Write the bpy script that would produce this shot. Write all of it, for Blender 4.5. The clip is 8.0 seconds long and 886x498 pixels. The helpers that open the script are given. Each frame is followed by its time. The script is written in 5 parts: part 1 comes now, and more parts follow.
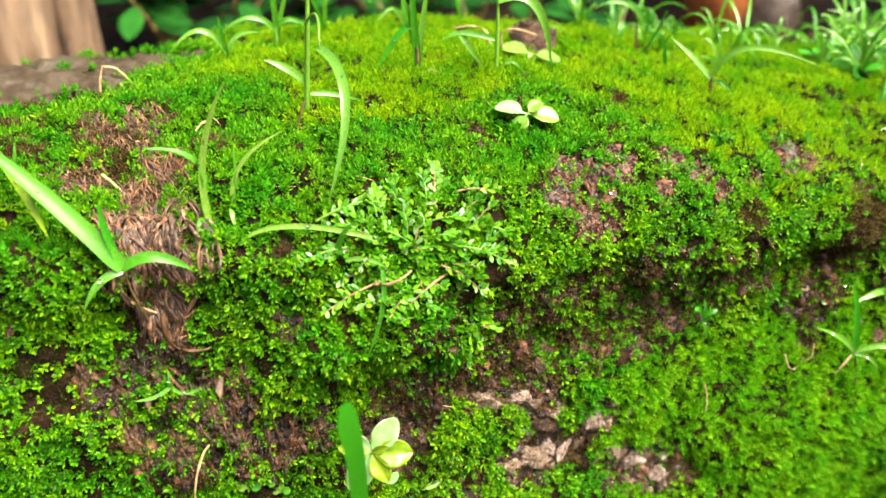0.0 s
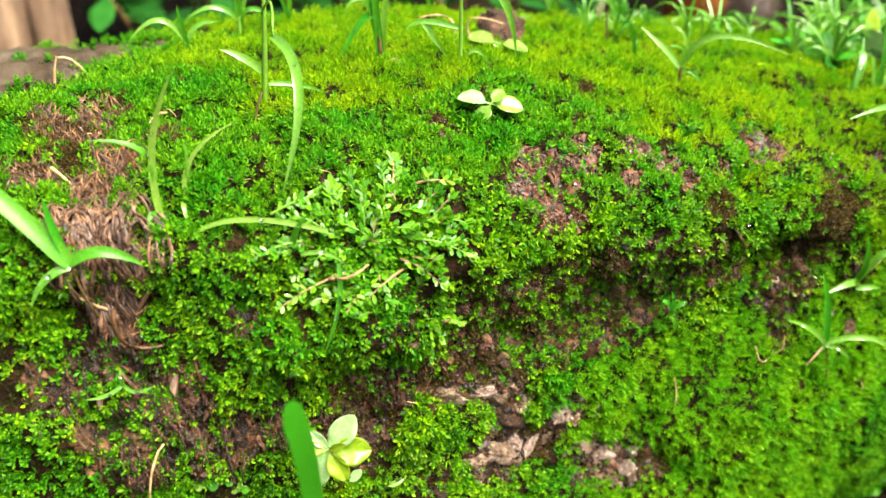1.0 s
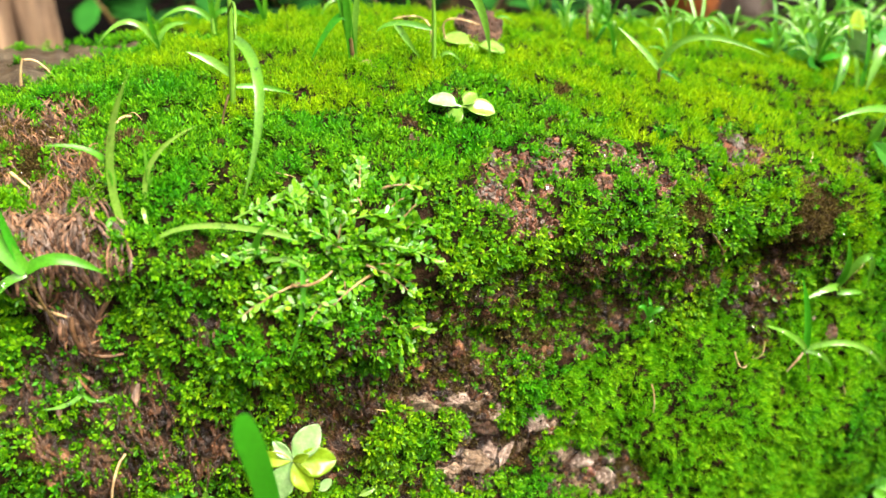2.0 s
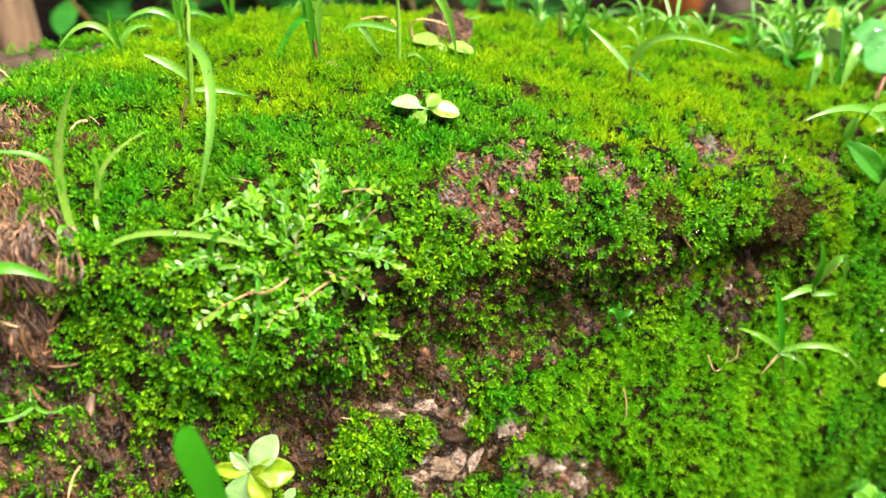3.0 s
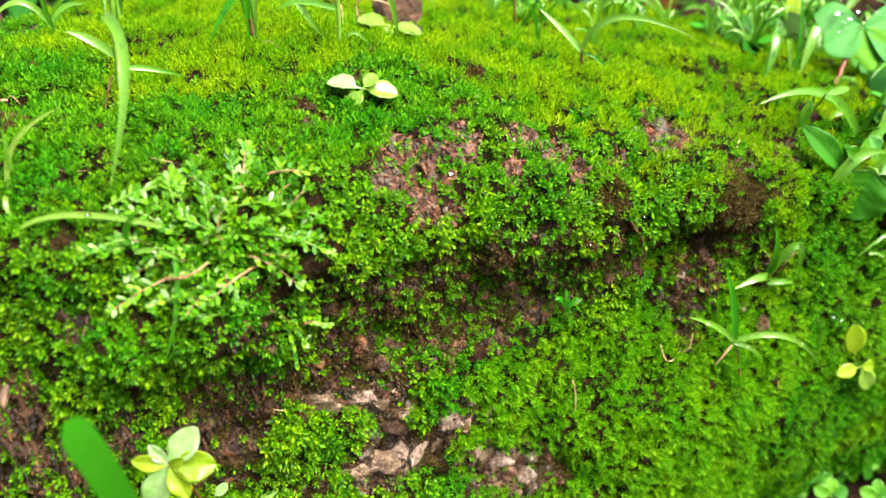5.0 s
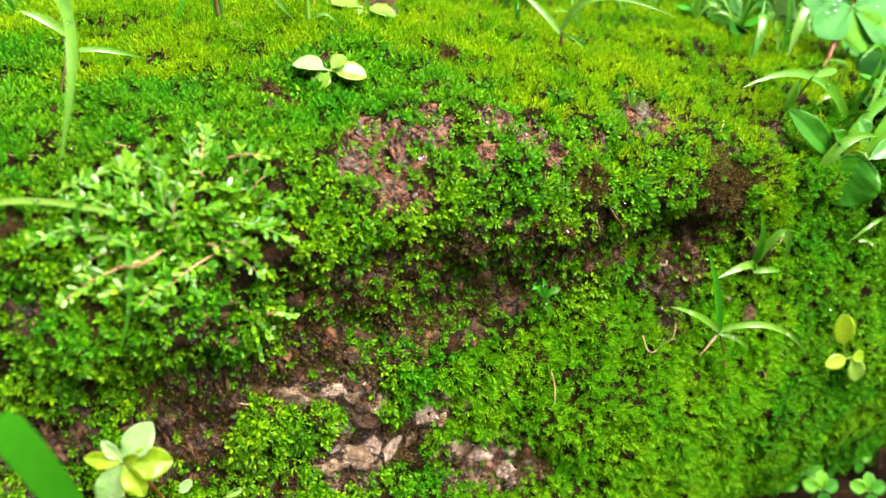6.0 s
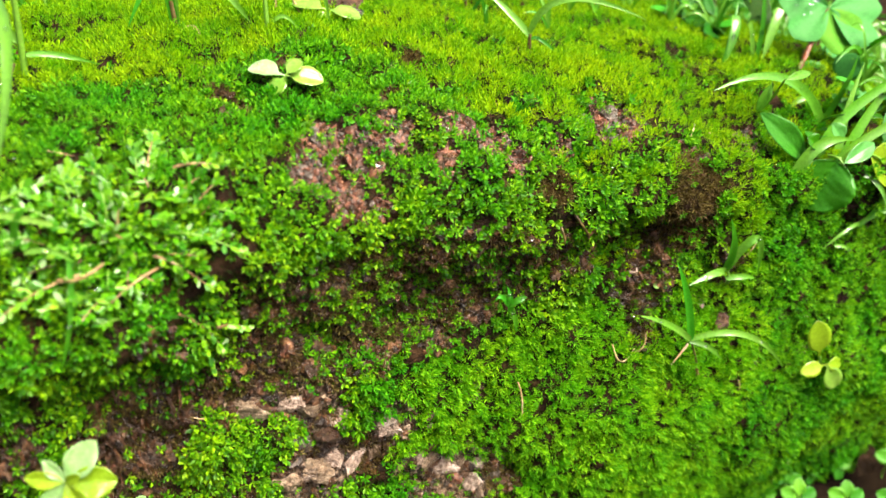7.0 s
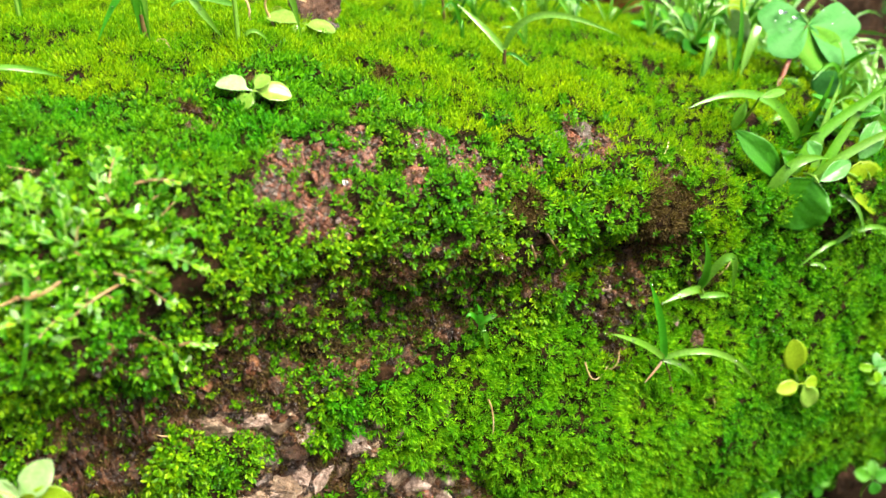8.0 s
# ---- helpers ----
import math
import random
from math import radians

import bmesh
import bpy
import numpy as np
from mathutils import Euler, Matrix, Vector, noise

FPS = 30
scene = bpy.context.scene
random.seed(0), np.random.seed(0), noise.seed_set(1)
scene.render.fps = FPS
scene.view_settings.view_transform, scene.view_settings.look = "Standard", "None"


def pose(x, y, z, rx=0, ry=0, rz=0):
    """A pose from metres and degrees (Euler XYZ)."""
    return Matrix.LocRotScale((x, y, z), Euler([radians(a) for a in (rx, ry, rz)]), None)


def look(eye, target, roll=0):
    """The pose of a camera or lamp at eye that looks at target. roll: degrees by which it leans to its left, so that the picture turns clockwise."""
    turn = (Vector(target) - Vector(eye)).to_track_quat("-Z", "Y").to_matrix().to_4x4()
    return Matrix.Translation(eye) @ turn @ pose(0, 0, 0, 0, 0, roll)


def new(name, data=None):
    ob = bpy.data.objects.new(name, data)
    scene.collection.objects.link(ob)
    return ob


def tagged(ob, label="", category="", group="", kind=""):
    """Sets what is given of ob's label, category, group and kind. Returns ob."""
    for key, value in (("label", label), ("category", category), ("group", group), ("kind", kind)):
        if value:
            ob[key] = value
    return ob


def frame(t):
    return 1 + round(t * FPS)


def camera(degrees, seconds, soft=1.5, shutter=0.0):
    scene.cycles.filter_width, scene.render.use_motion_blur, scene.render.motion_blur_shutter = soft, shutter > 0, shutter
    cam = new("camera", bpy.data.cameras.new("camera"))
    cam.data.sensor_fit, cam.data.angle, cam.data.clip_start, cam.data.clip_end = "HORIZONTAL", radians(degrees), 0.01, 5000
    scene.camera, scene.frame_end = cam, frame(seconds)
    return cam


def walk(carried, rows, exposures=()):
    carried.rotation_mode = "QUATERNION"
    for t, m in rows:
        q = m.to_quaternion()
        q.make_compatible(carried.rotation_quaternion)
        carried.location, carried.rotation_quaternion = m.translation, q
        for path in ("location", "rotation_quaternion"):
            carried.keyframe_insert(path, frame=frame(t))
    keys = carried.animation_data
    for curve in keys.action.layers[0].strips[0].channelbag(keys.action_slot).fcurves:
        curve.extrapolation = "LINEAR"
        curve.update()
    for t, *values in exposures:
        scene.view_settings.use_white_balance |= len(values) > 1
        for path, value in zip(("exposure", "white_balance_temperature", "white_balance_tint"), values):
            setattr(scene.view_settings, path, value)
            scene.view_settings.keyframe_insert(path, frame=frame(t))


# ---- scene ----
cam = camera(50.0, 8.0)
cam.data.dof.use_dof = True
cam.data.dof.focus_distance = 0.395
cam.data.dof.aperture_fstop = 8.2
PATH = [
    (0, (0.01, 0.03, 0.287), (0.664, 1.623, -0.73), 0.4),
    (0.5, (0.017, 0.03, 0.285), (0.681, 1.614, -0.741), 0.3),
    (1, (0.023, 0.032, 0.283), (0.697, 1.608, -0.746), 0.5),
    (1.5, (0.03, 0.033, 0.282), (0.702, 1.61, -0.748), 0.5),
    (3, (0.052, 0.035, 0.28), (0.735, 1.607, -0.751), 0.2),
    (3.5, (0.059, 0.034, 0.278), (0.754, 1.599, -0.754), 0.4),
    (4, (0.065, 0.033, 0.276), (0.768, 1.592, -0.761), 0.5),
    (4.5, (0.069, 0.034, 0.273), (0.776, 1.593, -0.76), 0.7),
    (6, (0.089, 0.041, 0.26), (0.793, 1.591, -0.789), 0.5),
    (6.5, (0.097, 0.044, 0.258), (0.807, 1.589, -0.795), 0.6),
    (7, (0.106, 0.045, 0.259), (0.817, 1.589, -0.795), 0.5),
    (7.5, (0.112, 0.045, 0.26), (0.83, 1.591, -0.787), 0.8),
    (8, (0.118, 0.044, 0.261), (0.837, 1.594, -0.779), 1.0),
]
walk(cam, [(t, look(eye, target, roll)) for t, eye, target, roll in PATH], exposures=[(0.0, 1.57), (4.5, 1.52), (6.0, 1.48), (8.0, 1.50)])

# ---- light: a bright, thinly overcast sky ----
world = bpy.data.worlds.new("sky")
scene.world = world
world.use_nodes = True
wn = world.node_tree
sky = wn.nodes.new("ShaderNodeTexSky")
sky.sky_type = "NISHITA"
sky.sun_disc = False
sky.sun_elevation = radians(61)
sky.sun_rotation = radians(146)
sky.air_density, sky.dust_density, sky.ozone_density = 0.35, 6.0, 0.0
wn.nodes["Background"].inputs["Strength"].default_value = 0.12
wn.links.new(sky.outputs["Color"], wn.nodes["Background"].inputs["Color"])
sun = new("sun", bpy.data.lights.new("sun", "SUN"))
sun.data.energy = 4.3
sun.data.angle = radians(46)
sun.data.color = (1.0, 0.94, 0.80)
sun.matrix_world = look((0.9, -1.35, 2.9), (0.0, 0.0, 0.0))


# ---- numeric noise, on arrays of points ----
def lattice(i, j, k, seed):
    h = (i * 374761393 + j * 668265263 + k * 2147483647 + seed * 144269504) & 0xFFFFFFFF
    h = ((h ^ (h >> 13)) * 1274126177) & 0xFFFFFFFF
    h = ((h ^ (h >> 16)) * 2246822519) & 0xFFFFFFFF
    return ((h ^ (h >> 15)) & 0xFFFF) / 32767.5 - 1.0


def value_noise(p, seed=0):
    c = np.floor(p).astype(np.int64)
    f = p - c
    f = f * f * f * (f * (f * 6 - 15) + 10)
    out = 0
    for dx in (0, 1):
        for dy in (0, 1):
            for dz in (0, 1):
                w = (f[:, 0] if dx else 1 - f[:, 0]) * (f[:, 1] if dy else 1 - f[:, 1]) * (f[:, 2] if dz else 1 - f[:, 2])
                out = out + w * lattice(c[:, 0] + dx, c[:, 1] + dy, c[:, 2] + dz, seed)
    return out


def fractal(p, size, octaves=3, seed=0):
    p = np.asarray(p, float)
    out, a, total = 0, 1.0, 0.0
    for o in range(octaves):
        out = out + a * value_noise(p / size * 2.0 ** o + 17.3 * o, seed + o)
        total += a
        a *= 0.55
    return out / total


def smooth(a, b, x):
    t = np.clip((x - a) / (b - a), 0, 1)
    return t * t * (3 - 2 * t)


# ---- materials ----
def material(name):
    m = bpy.data.materials.new(name)
    m.use_nodes = True
    return m, m.node_tree, m.node_tree.nodes["Principled BSDF"]


def noise_node(nt, scale, detail=4.0, rough=0.6, distortion=0.0, stretch=1.0):
    co = nt.nodes.new("ShaderNodeTexCoord")
    n = nt.nodes.new("ShaderNodeTexNoise")
    n.inputs["Scale"].default_value = scale
    n.inputs["Detail"].default_value = detail
    n.inputs["Roughness"].default_value = rough
    n.inputs["Distortion"].default_value = distortion
    if stretch == 1.0:
        nt.links.new(co.outputs["Object"], n.inputs["Vector"])
    else:
        mp = nt.nodes.new("ShaderNodeMapping")
        mp.inputs["Scale"].default_value = (1, 1, stretch)
        nt.links.new(co.outputs["Object"], mp.inputs["Vector"])
        nt.links.new(mp.outputs["Vector"], n.inputs["Vector"])
    return n.outputs["Fac"]


def ramp(nt, source, stops):
    r = nt.nodes.new("ShaderNodeValToRGB")
    els = r.color_ramp.elements
    while len(els) < len(stops):
        els.new(0.5)
    for el, (at, col) in zip(els, stops):
        el.position, el.color = at, (*col, 1)
    nt.links.new(source, r.inputs["Fac"])
    return r.outputs["Color"]


def blend(nt, fac, a, b, mode="MIX"):
    n = nt.nodes.new("ShaderNodeMix")
    n.data_type, n.blend_type = "RGBA", mode
    for socket, v in ((n.inputs["Factor"], fac), (n.inputs[6], a), (n.inputs[7], b)):
        if isinstance(v, bpy.types.NodeSocket):
            nt.links.new(v, socket)
        else:
            socket.default_value = v if isinstance(v, float) else (*v, 1)
    return n.outputs[2]


def bump(nt, bsdf, height, strength, distance):
    b = nt.nodes.new("ShaderNodeBump")
    b.inputs["Strength"].default_value = strength
    b.inputs["Distance"].default_value = distance
    nt.links.new(height, b.inputs["Height"])
    nt.links.new(b.outputs["Normal"], bsdf.inputs["Normal"])


def leaf_material(name, colours, patch, rough=0.45, glow=0.35, spec=0.4, veins=0.0, per_object=False, wet=0.0):
    """Thin green tissue: colour varies from leaf to leaf and in patches; light passes through it."""
    m, nt, bsdf = material(name)
    if per_object:
        rnd = nt.nodes.new("ShaderNodeObjectInfo").outputs["Random"]
    else:
        rnd = nt.nodes.new("ShaderNodeNewGeometry").outputs["Random Per Island"]
    leafy = ramp(nt, rnd, [(i / (len(colours) - 1), c) for i, c in enumerate(colours)])
    wide = ramp(nt, noise_node(nt, patch[0], 3.0), [(0.35, (1, 1, 1)), (0.65, patch[1])])
    col = blend(nt, 1.0, leafy, wide, "MULTIPLY")
    fine = ramp(nt, noise_node(nt, 900.0, 2.0), [(0.3, (0.8, 0.8, 0.8)), (0.7, (1.1, 1.1, 1.1))])
    col = blend(nt, 1.0, col, fine, "MULTIPLY")
    nt.links.new(col, bsdf.inputs["Base Color"])
    bsdf.inputs["Roughness"].default_value = rough
    bsdf.inputs["Specular IOR Level"].default_value = spec
    bsdf.inputs["Coat Weight"].default_value = wet
    bsdf.inputs["Coat Roughness"].default_value = 0.06
    if veins:
        bump(nt, bsdf, noise_node(nt, 700.0, 3.0), veins, 0.0006)
    tr = nt.nodes.new("ShaderNodeBsdfTranslucent")
    nt.links.new(blend(nt, 1.0, col, (1.25, 1.15, 0.5), "MULTIPLY"), tr.inputs["Color"])
    mix = nt.nodes.new("ShaderNodeMixShader")
    mix.inputs["Fac"].default_value = glow
    nt.links.new(bsdf.outputs["BSDF"], mix.inputs[1])
    nt.links.new(tr.outputs["BSDF"], mix.inputs[2])
    nt.links.new(mix.outputs["Shader"], nt.nodes["Material Output"].inputs["Surface"])
    return m


def earth_material(name, colours, scale, rough=(0.35, 0.8), relief=0.6, grain=400.0, distance=0.002, pieces=False, shine=0.5, stretch=1.0):
    """Wet, crumbly mineral or rotten matter: mottled at two scales, damp sheen in spots."""
    m, nt, bsdf = material(name)
    big = noise_node(nt, scale, 6.0, 0.65, 0.6, stretch)
    small = noise_node(nt, grain, 5.0, 0.7, 0.0, stretch)
    col = ramp(nt, big, [(0.28 + 0.44 * i / (len(colours) - 1), c) for i, c in enumerate(colours)])
    col = blend(nt, 1.0, col, ramp(nt, small, [(0.3, (0.45, 0.45, 0.45)), (0.7, (1.35, 1.3, 1.25))]), "MULTIPLY")
    if pieces:
        rnd = nt.nodes.new("ShaderNodeNewGeometry").outputs["Random Per Island"]
        col = blend(nt, 1.0, col, ramp(nt, rnd, [(0.0, (0.25, 0.22, 0.2)), (0.6, (0.9, 0.9, 0.9)), (1.0, (1.9, 1.7, 1.6))]), "MULTIPLY")
    nt.links.new(col, bsdf.inputs["Base Color"])
    bsdf.inputs["Specular IOR Level"].default_value = shine
    wet = nt.nodes.new("ShaderNodeMapRange")
    wet.inputs["From Min"].default_value, wet.inputs["From Max"].default_value = 0.4, 0.6
    wet.inputs["To Min"].default_value, wet.inputs["To Max"].default_value = rough
    nt.links.new(noise_node(nt, scale * 2.5, 3.0), wet.inputs["Value"])
    nt.links.new(wet.outputs["Result"], bsdf.inputs["Roughness"])
    bump(nt, bsdf, small, relief, distance)
    return m


M_earth = earth_material("wet_brown_earth", [(0.005, 0.003, 0.001), (0.022, 0.011, 0.004), (0.075, 0.038, 0.016)], 70.0, (0.6, 0.95), 1.0, 500.0, 0.003, shine=0.12)
M_rubble = earth_material("brown_rubble", [(0.012, 0.005, 0.002), (0.075, 0.034, 0.016), (0.22, 0.12, 0.068)], 120.0, (0.25, 0.8), 1.0, 450.0, 0.003)
M_crumb = earth_material("wet_brown_crumbs", [(0.006, 0.003, 0.001), (0.046, 0.021, 0.008), (0.19, 0.100, 0.048)], 120.0, (0.10, 0.45), 0.8, 600.0, 0.002, True)
# soil coloured near black to stand for the shade behind the wall
M_ground = earth_material("shade_toned_soil", [(0.003, 0.002, 0.001), (0.010, 0.006, 0.003), (0.020, 0.013, 0.006)], 14.0, (0.8, 0.95), shine=0.05)
M_slab = earth_material("wet_grey_brown_stone", [(0.030, 0.018, 0.008), (0.060, 0.043, 0.023), (0.098, 0.084, 0.056)], 34.0, (0.3, 0.6), 0.5, shine=0.3)
M_pale = earth_material("pale_crumbling_mortar", [(0.05, 0.028, 0.015), (0.17, 0.11, 0.066), (0.30, 0.215, 0.145), (0.50, 0.40, 0.30)], 190.0, (0.2, 0.7), 0.9, 500.0)
M_mortar = earth_material("wet_old_mortar", [(0.02, 0.011, 0.005), (0.09, 0.055, 0.030), (0.24, 0.165, 0.105)], 160.0, (0.2, 0.7), 1.0, 450.0, 0.003)
M_red = earth_material("reddish_weathered_brick", [(0.014, 0.007, 0.004), (0.075, 0.036, 0.024), (0.18, 0.064, 0.032), (0.27, 0.155, 0.095)], 260.0, (0.15, 0.55))
M_grey = earth_material("grey_gritty_stone", [(0.014, 0.009, 0.007), (0.065, 0.048, 0.037), (0.18, 0.14, 0.115)], 150.0, (0.15, 0.5))
M_fibre = earth_material("brown_root_fibre", [(0.030, 0.014, 0.005), (0.11, 0.055, 0.022), (0.26, 0.145, 0.070)], 120.0, (0.3, 0.8), 0.3, 400.0, 0.002, True)
M_straw = earth_material("dry_straw", [(0.30, 0.16, 0.06), (0.50, 0.34, 0.16), (0.65, 0.52, 0.33)], 80.0, (0.4, 0.7), 0.2)
M_bark = earth_material("pale_brown_tree_bark", [(0.05, 0.029, 0.016), (0.16, 0.098, 0.055), (0.36, 0.25, 0.155)], 26.0, (0.6, 0.9), 0.6, 90.0, 0.01, stretch=0.12)
M_moss_top = leaf_material("yellow_green_moss", [(0.10, 0.25, 0.001), (0.26, 0.46, 0.001), (0.42, 0.62, 0.002)], (45.0, (0.36, 0.70, 0.6)), 0.6, 0.45, 0.12)
M_moss_mid = leaf_material("fresh_green_moss", [(0.032, 0.14, 0.001), (0.105, 0.32, 0.002), (0.24, 0.48, 0.004)], (30.0, (0.34, 0.80, 0.7)), 0.55, 0.4, 0.15)
M_moss_leafy = leaf_material("leafy_bright_moss", [(0.030, 0.12, 0.001), (0.110, 0.31, 0.002), (0.32, 0.54, 0.004)], (36.0, (0.36, 0.74, 0.6)), 0.45, 0.35, 0.22)
# old brown moss, also darkened to put shade into the gaps between shoots
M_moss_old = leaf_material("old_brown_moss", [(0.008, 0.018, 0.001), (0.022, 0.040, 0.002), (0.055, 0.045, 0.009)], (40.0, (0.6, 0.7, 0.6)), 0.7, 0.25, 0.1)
M_moss_dead = leaf_material("withered_brown_moss", [(0.030, 0.020, 0.005), (0.090, 0.062, 0.018), (0.17, 0.15, 0.035)], (60.0, (0.7, 0.6, 0.5)), 0.6, 0.2, 0.2)
M_moss_fine = leaf_material("fine_cushion_moss", [(0.06, 0.25, 0.002), (0.18, 0.46, 0.004), (0.36, 0.65, 0.008)], (48.0, (0.5, 0.8, 0.7)), 0.55, 0.4, 0.15)

# ---- the old low wall: a lofted body, later overgrown ----
SECTION = [(0.345, -0.20), (0.328, -0.14), (0.316, -0.085), (0.326, -0.035), (0.334, 0.012), (0.334, 0.045),
           (0.328, 0.072), (0.338, 0.102), (0.385, 0.119), (0.450, 0.122), (0.530, 0.113), (0.605, 0.094), (0.660, 0.02), (0.675, -0.20)]


def section_curve(v):
    """Catmull-Rom through the section's knots; v from 0 (front foot) to 1 (back foot)."""
    k = np.array([(2 * SECTION[0][0] - SECTION[1][0], 2 * SECTION[0][1] - SECTION[1][1]), *SECTION, (0.67, -0.35)])
    s = np.clip(v, 0, 1) * (len(SECTION) - 1)
    i = np.minimum(s.astype(int), len(SECTION) - 2)
    f = (s - i)[:, None]
    a, b, c, d = k[i], k[i + 1], k[i + 2], k[i + 3]
    return 0.5 * (2 * b + (c - a) * f + (2 * a - 5 * b + 4 * c - d) * f ** 2 + (3 * b - a - 3 * c + d) * f ** 3)


def bell(x, z, cx, cz, rx, rz):
    return np.exp(-((x - cx) / rx) ** 2 - ((z - cz) / rz) ** 2)


def wall_points(x, v):
    """Points of the wall's skin, before fine relief."""
    yz = section_curve(v)
    y, z = yz[:, 0].copy(), yz[:, 1].copy()
    high = smooth(0.03, 0.11, z)
    z -= high * (0.16 * np.clip(x - 0.2, 0, 0.25) + 0.13 * smooth(0.46, 0.70, x))
    front = 1 - smooth(0.36, 0.42, y)
    y += front * (0.022 * smooth(0.085, 0.03, x) * bell(0 * x, z, 0, 0.078, 1, 0.028) + 0.012 * smooth(0.03, -0.05, x) + 0.07 * high * np.clip(x - 0.24, 0, 0.2) + 0.012 * smooth(0.45, 0.65, x))
    y -= front * 0.012 * bell(x, z, 0.115, 0.066, 0.04, 0.026)          # swelling under the creeping plant
    y -= front * 0.004 * bell(x, z, 0.300, 0.063, 0.045, 0.014)         # overhanging lip
    y += front * 0.007 * bell(x, z, 0.250, 0.034, 0.070, 0.014)         # crumbled hollow below it
    y += front * 0.019 * bell(x, z, 0.327, 0.045, 0.016, 0.011)
    y -= front * 0.012 * bell(x, z, 0.340, -0.045, 0.06, 0.030)         # cushion low on the face
    y += front * 0.010 * bell(x, z, 0.225, -0.055, 0.04, 0.014)
    y -= front * 0.010 * bell(x, z, 0.060, 0.020, 0.06, 0.035)              # the fuller face to one side
    return np.stack([x, y, z], 1)


NX, NV = 600, 320
gx = -0.22 + 1.05 * np.linspace(0, 1, NX)
gv = np.linspace(0, 1, NV)
gv = np.interp(gv, [0, 0.06, 0.80, 1], [0, 0.12, 0.78, 1])
skin = wall_points(np.repeat(gx, NV), np.tile(gv, NX))


def grid_normals(p):
    g = p.reshape(NX, NV, 3)
    n = np.cross(np.gradient(g, axis=0), np.gradient(g, axis=1))
    n /= np.linalg.norm(n, axis=2, keepdims=True) + 1e-12
    return n.reshape(-1, 3)


normals = grid_normals(skin)
if normals[(NX // 2) * NV + NV // 2][2] < 0:
    normals = -normals

# places where the growth has worn off: x, y, z, radius
RED = [(0.202, 0.340, 0.098, 0.012), (0.197, 0.350, 0.108, 0.006), (0.226, 0.351, 0.107, 0.006), (0.254, 0.351, 0.105, 0.006), (0.207, 0.331, 0.090, 0.005),
       (0.243, 0.341, 0.099, 0.005), (0.267, 0.349, 0.094, 0.0065), (0.274, 0.338, 0.091, 0.004), (0.301, 0.351, 0.086, 0.004), (0.331, 0.361, 0.088, 0.010),
       (0.322, 0.359, 0.083, 0.006), (0.363, 0.343, 0.072, 0.006), (0.400, 0.351, 0.071, 0.005), (0.188, 0.338, 0.104, 0.005)]
EARTH = [(0.171, 0.379, 0.116, 0.006), (0.235, 0.369, 0.110, 0.004), (0.181, 0.334, 0.048, 0.014), (0.223, 0.346, 0.038, 0.015),
         (0.259, 0.349, 0.035, 0.015), (0.165, 0.336, 0.040, 0.011), (0.198, 0.338, 0.022, 0.012), (0.236, 0.341, 0.022, 0.009),
         (0.279, 0.341, 0.028, 0.007), (0.210, 0.334, 0.060, 0.012), (0.228, 0.330, 0.062, 0.010), (0.252, 0.334, 0.056, 0.013), (0.272, 0.338, 0.044, 0.012), (0.298, 0.330, 0.046, 0.009), (0.191, 0.333, 0.061, 0.009), 
         (0.163, 0.326, 0.066, 0.006), 
         (0.297, 0.450, 0.108, 0.005), (0.144, 0.334, 0.033, 0.008), (0.266, 0.335, 0.004, 0.004)]
EARTH_LOW = [(0.045, 0.337, 0.046, 0.009), (0.024, 0.344, 0.060, 0.008), (0.024, 0.330, 0.028, 0.014), (0.002, 0.350, 0.052, 0.009),
             (0.069, 0.328, 0.077, 0.005), (0.054, 0.324, 0.024, 0.013), (0.075, 0.324, 0.026, 0.007), (0.124, 0.318, 0.060, 0.007),
             (0.118, 0.335, 0.024, 0.012), (0.102, 0.330, 0.006, 0.013), (0.066, 0.328, 0.074, 0.005)]
PALE = [(0.180, 0.332, 0.002, 0.010), (0.180, 0.328, -0.027, 0.014), (0.214, 0.330, -0.016, 0.009), (0.232, 0.333, -0.050, 0.012),
        (0.251, 0.326, -0.057, 0.010), (0.262, 0.323, -0.054, 0.006), (0.171, 0.334, 0.007, 0.007), (0.190, 0.330, 0.000, 0.005), (0.188, 0.330, -0.016, 0.006), (0.204, 0.332, -0.030, 0.005), (0.253, 0.335, -0.014, 0.0045), (0.220, 0.331, -0.040, 0.006), (0.240, 0.330, -0.049, 0.008), (0.156, 0.335, 0.009, 0.006)]
FIBRE = [(0.035, 0.438, 0.120, 0.009), (0.036, 0.393, 0.117, 0.009), (0.026, 0.358, 0.106, 0.011), (0.026, 0.384, 0.112, 0.009), (0.027, 0.352, 0.087, 0.008), (0.024, 0.427, 0.122, 0.012),
         (0.006, 0.396, 0.116, 0.009), (0.027, 0.349, 0.074, 0.005), (0.037, 0.349, 0.101, 0.005), (0.019, 0.365, 0.111, 0.009)]
DEAD = [(0.359, 0.333, 0.064, 0.011), (0.357, 0.337, 0.048, 0.012), (0.346, 0.338, 0.038, 0.009), (0.289, 0.333, 0.076, 0.005), (0.372, 0.420, 0.096, 0.005), (0.405, 0.400, 0.090, 0.006), (0.060, 0.400, 0.122, 0.006), (0.255, 0.400, 0.112, 0.005)]
SLAB = [(-0.05, 0.575, 0.106, 0.060), (0.020, 0.560, 0.106, 0.038), (-0.10, 0.55, 0.106, 0.060), (0.056, 0.562, 0.109, 0.020), (-0.02, 0.520, 0.115, 0.032), (0.014, 0.510, 0.116, 0.020)]

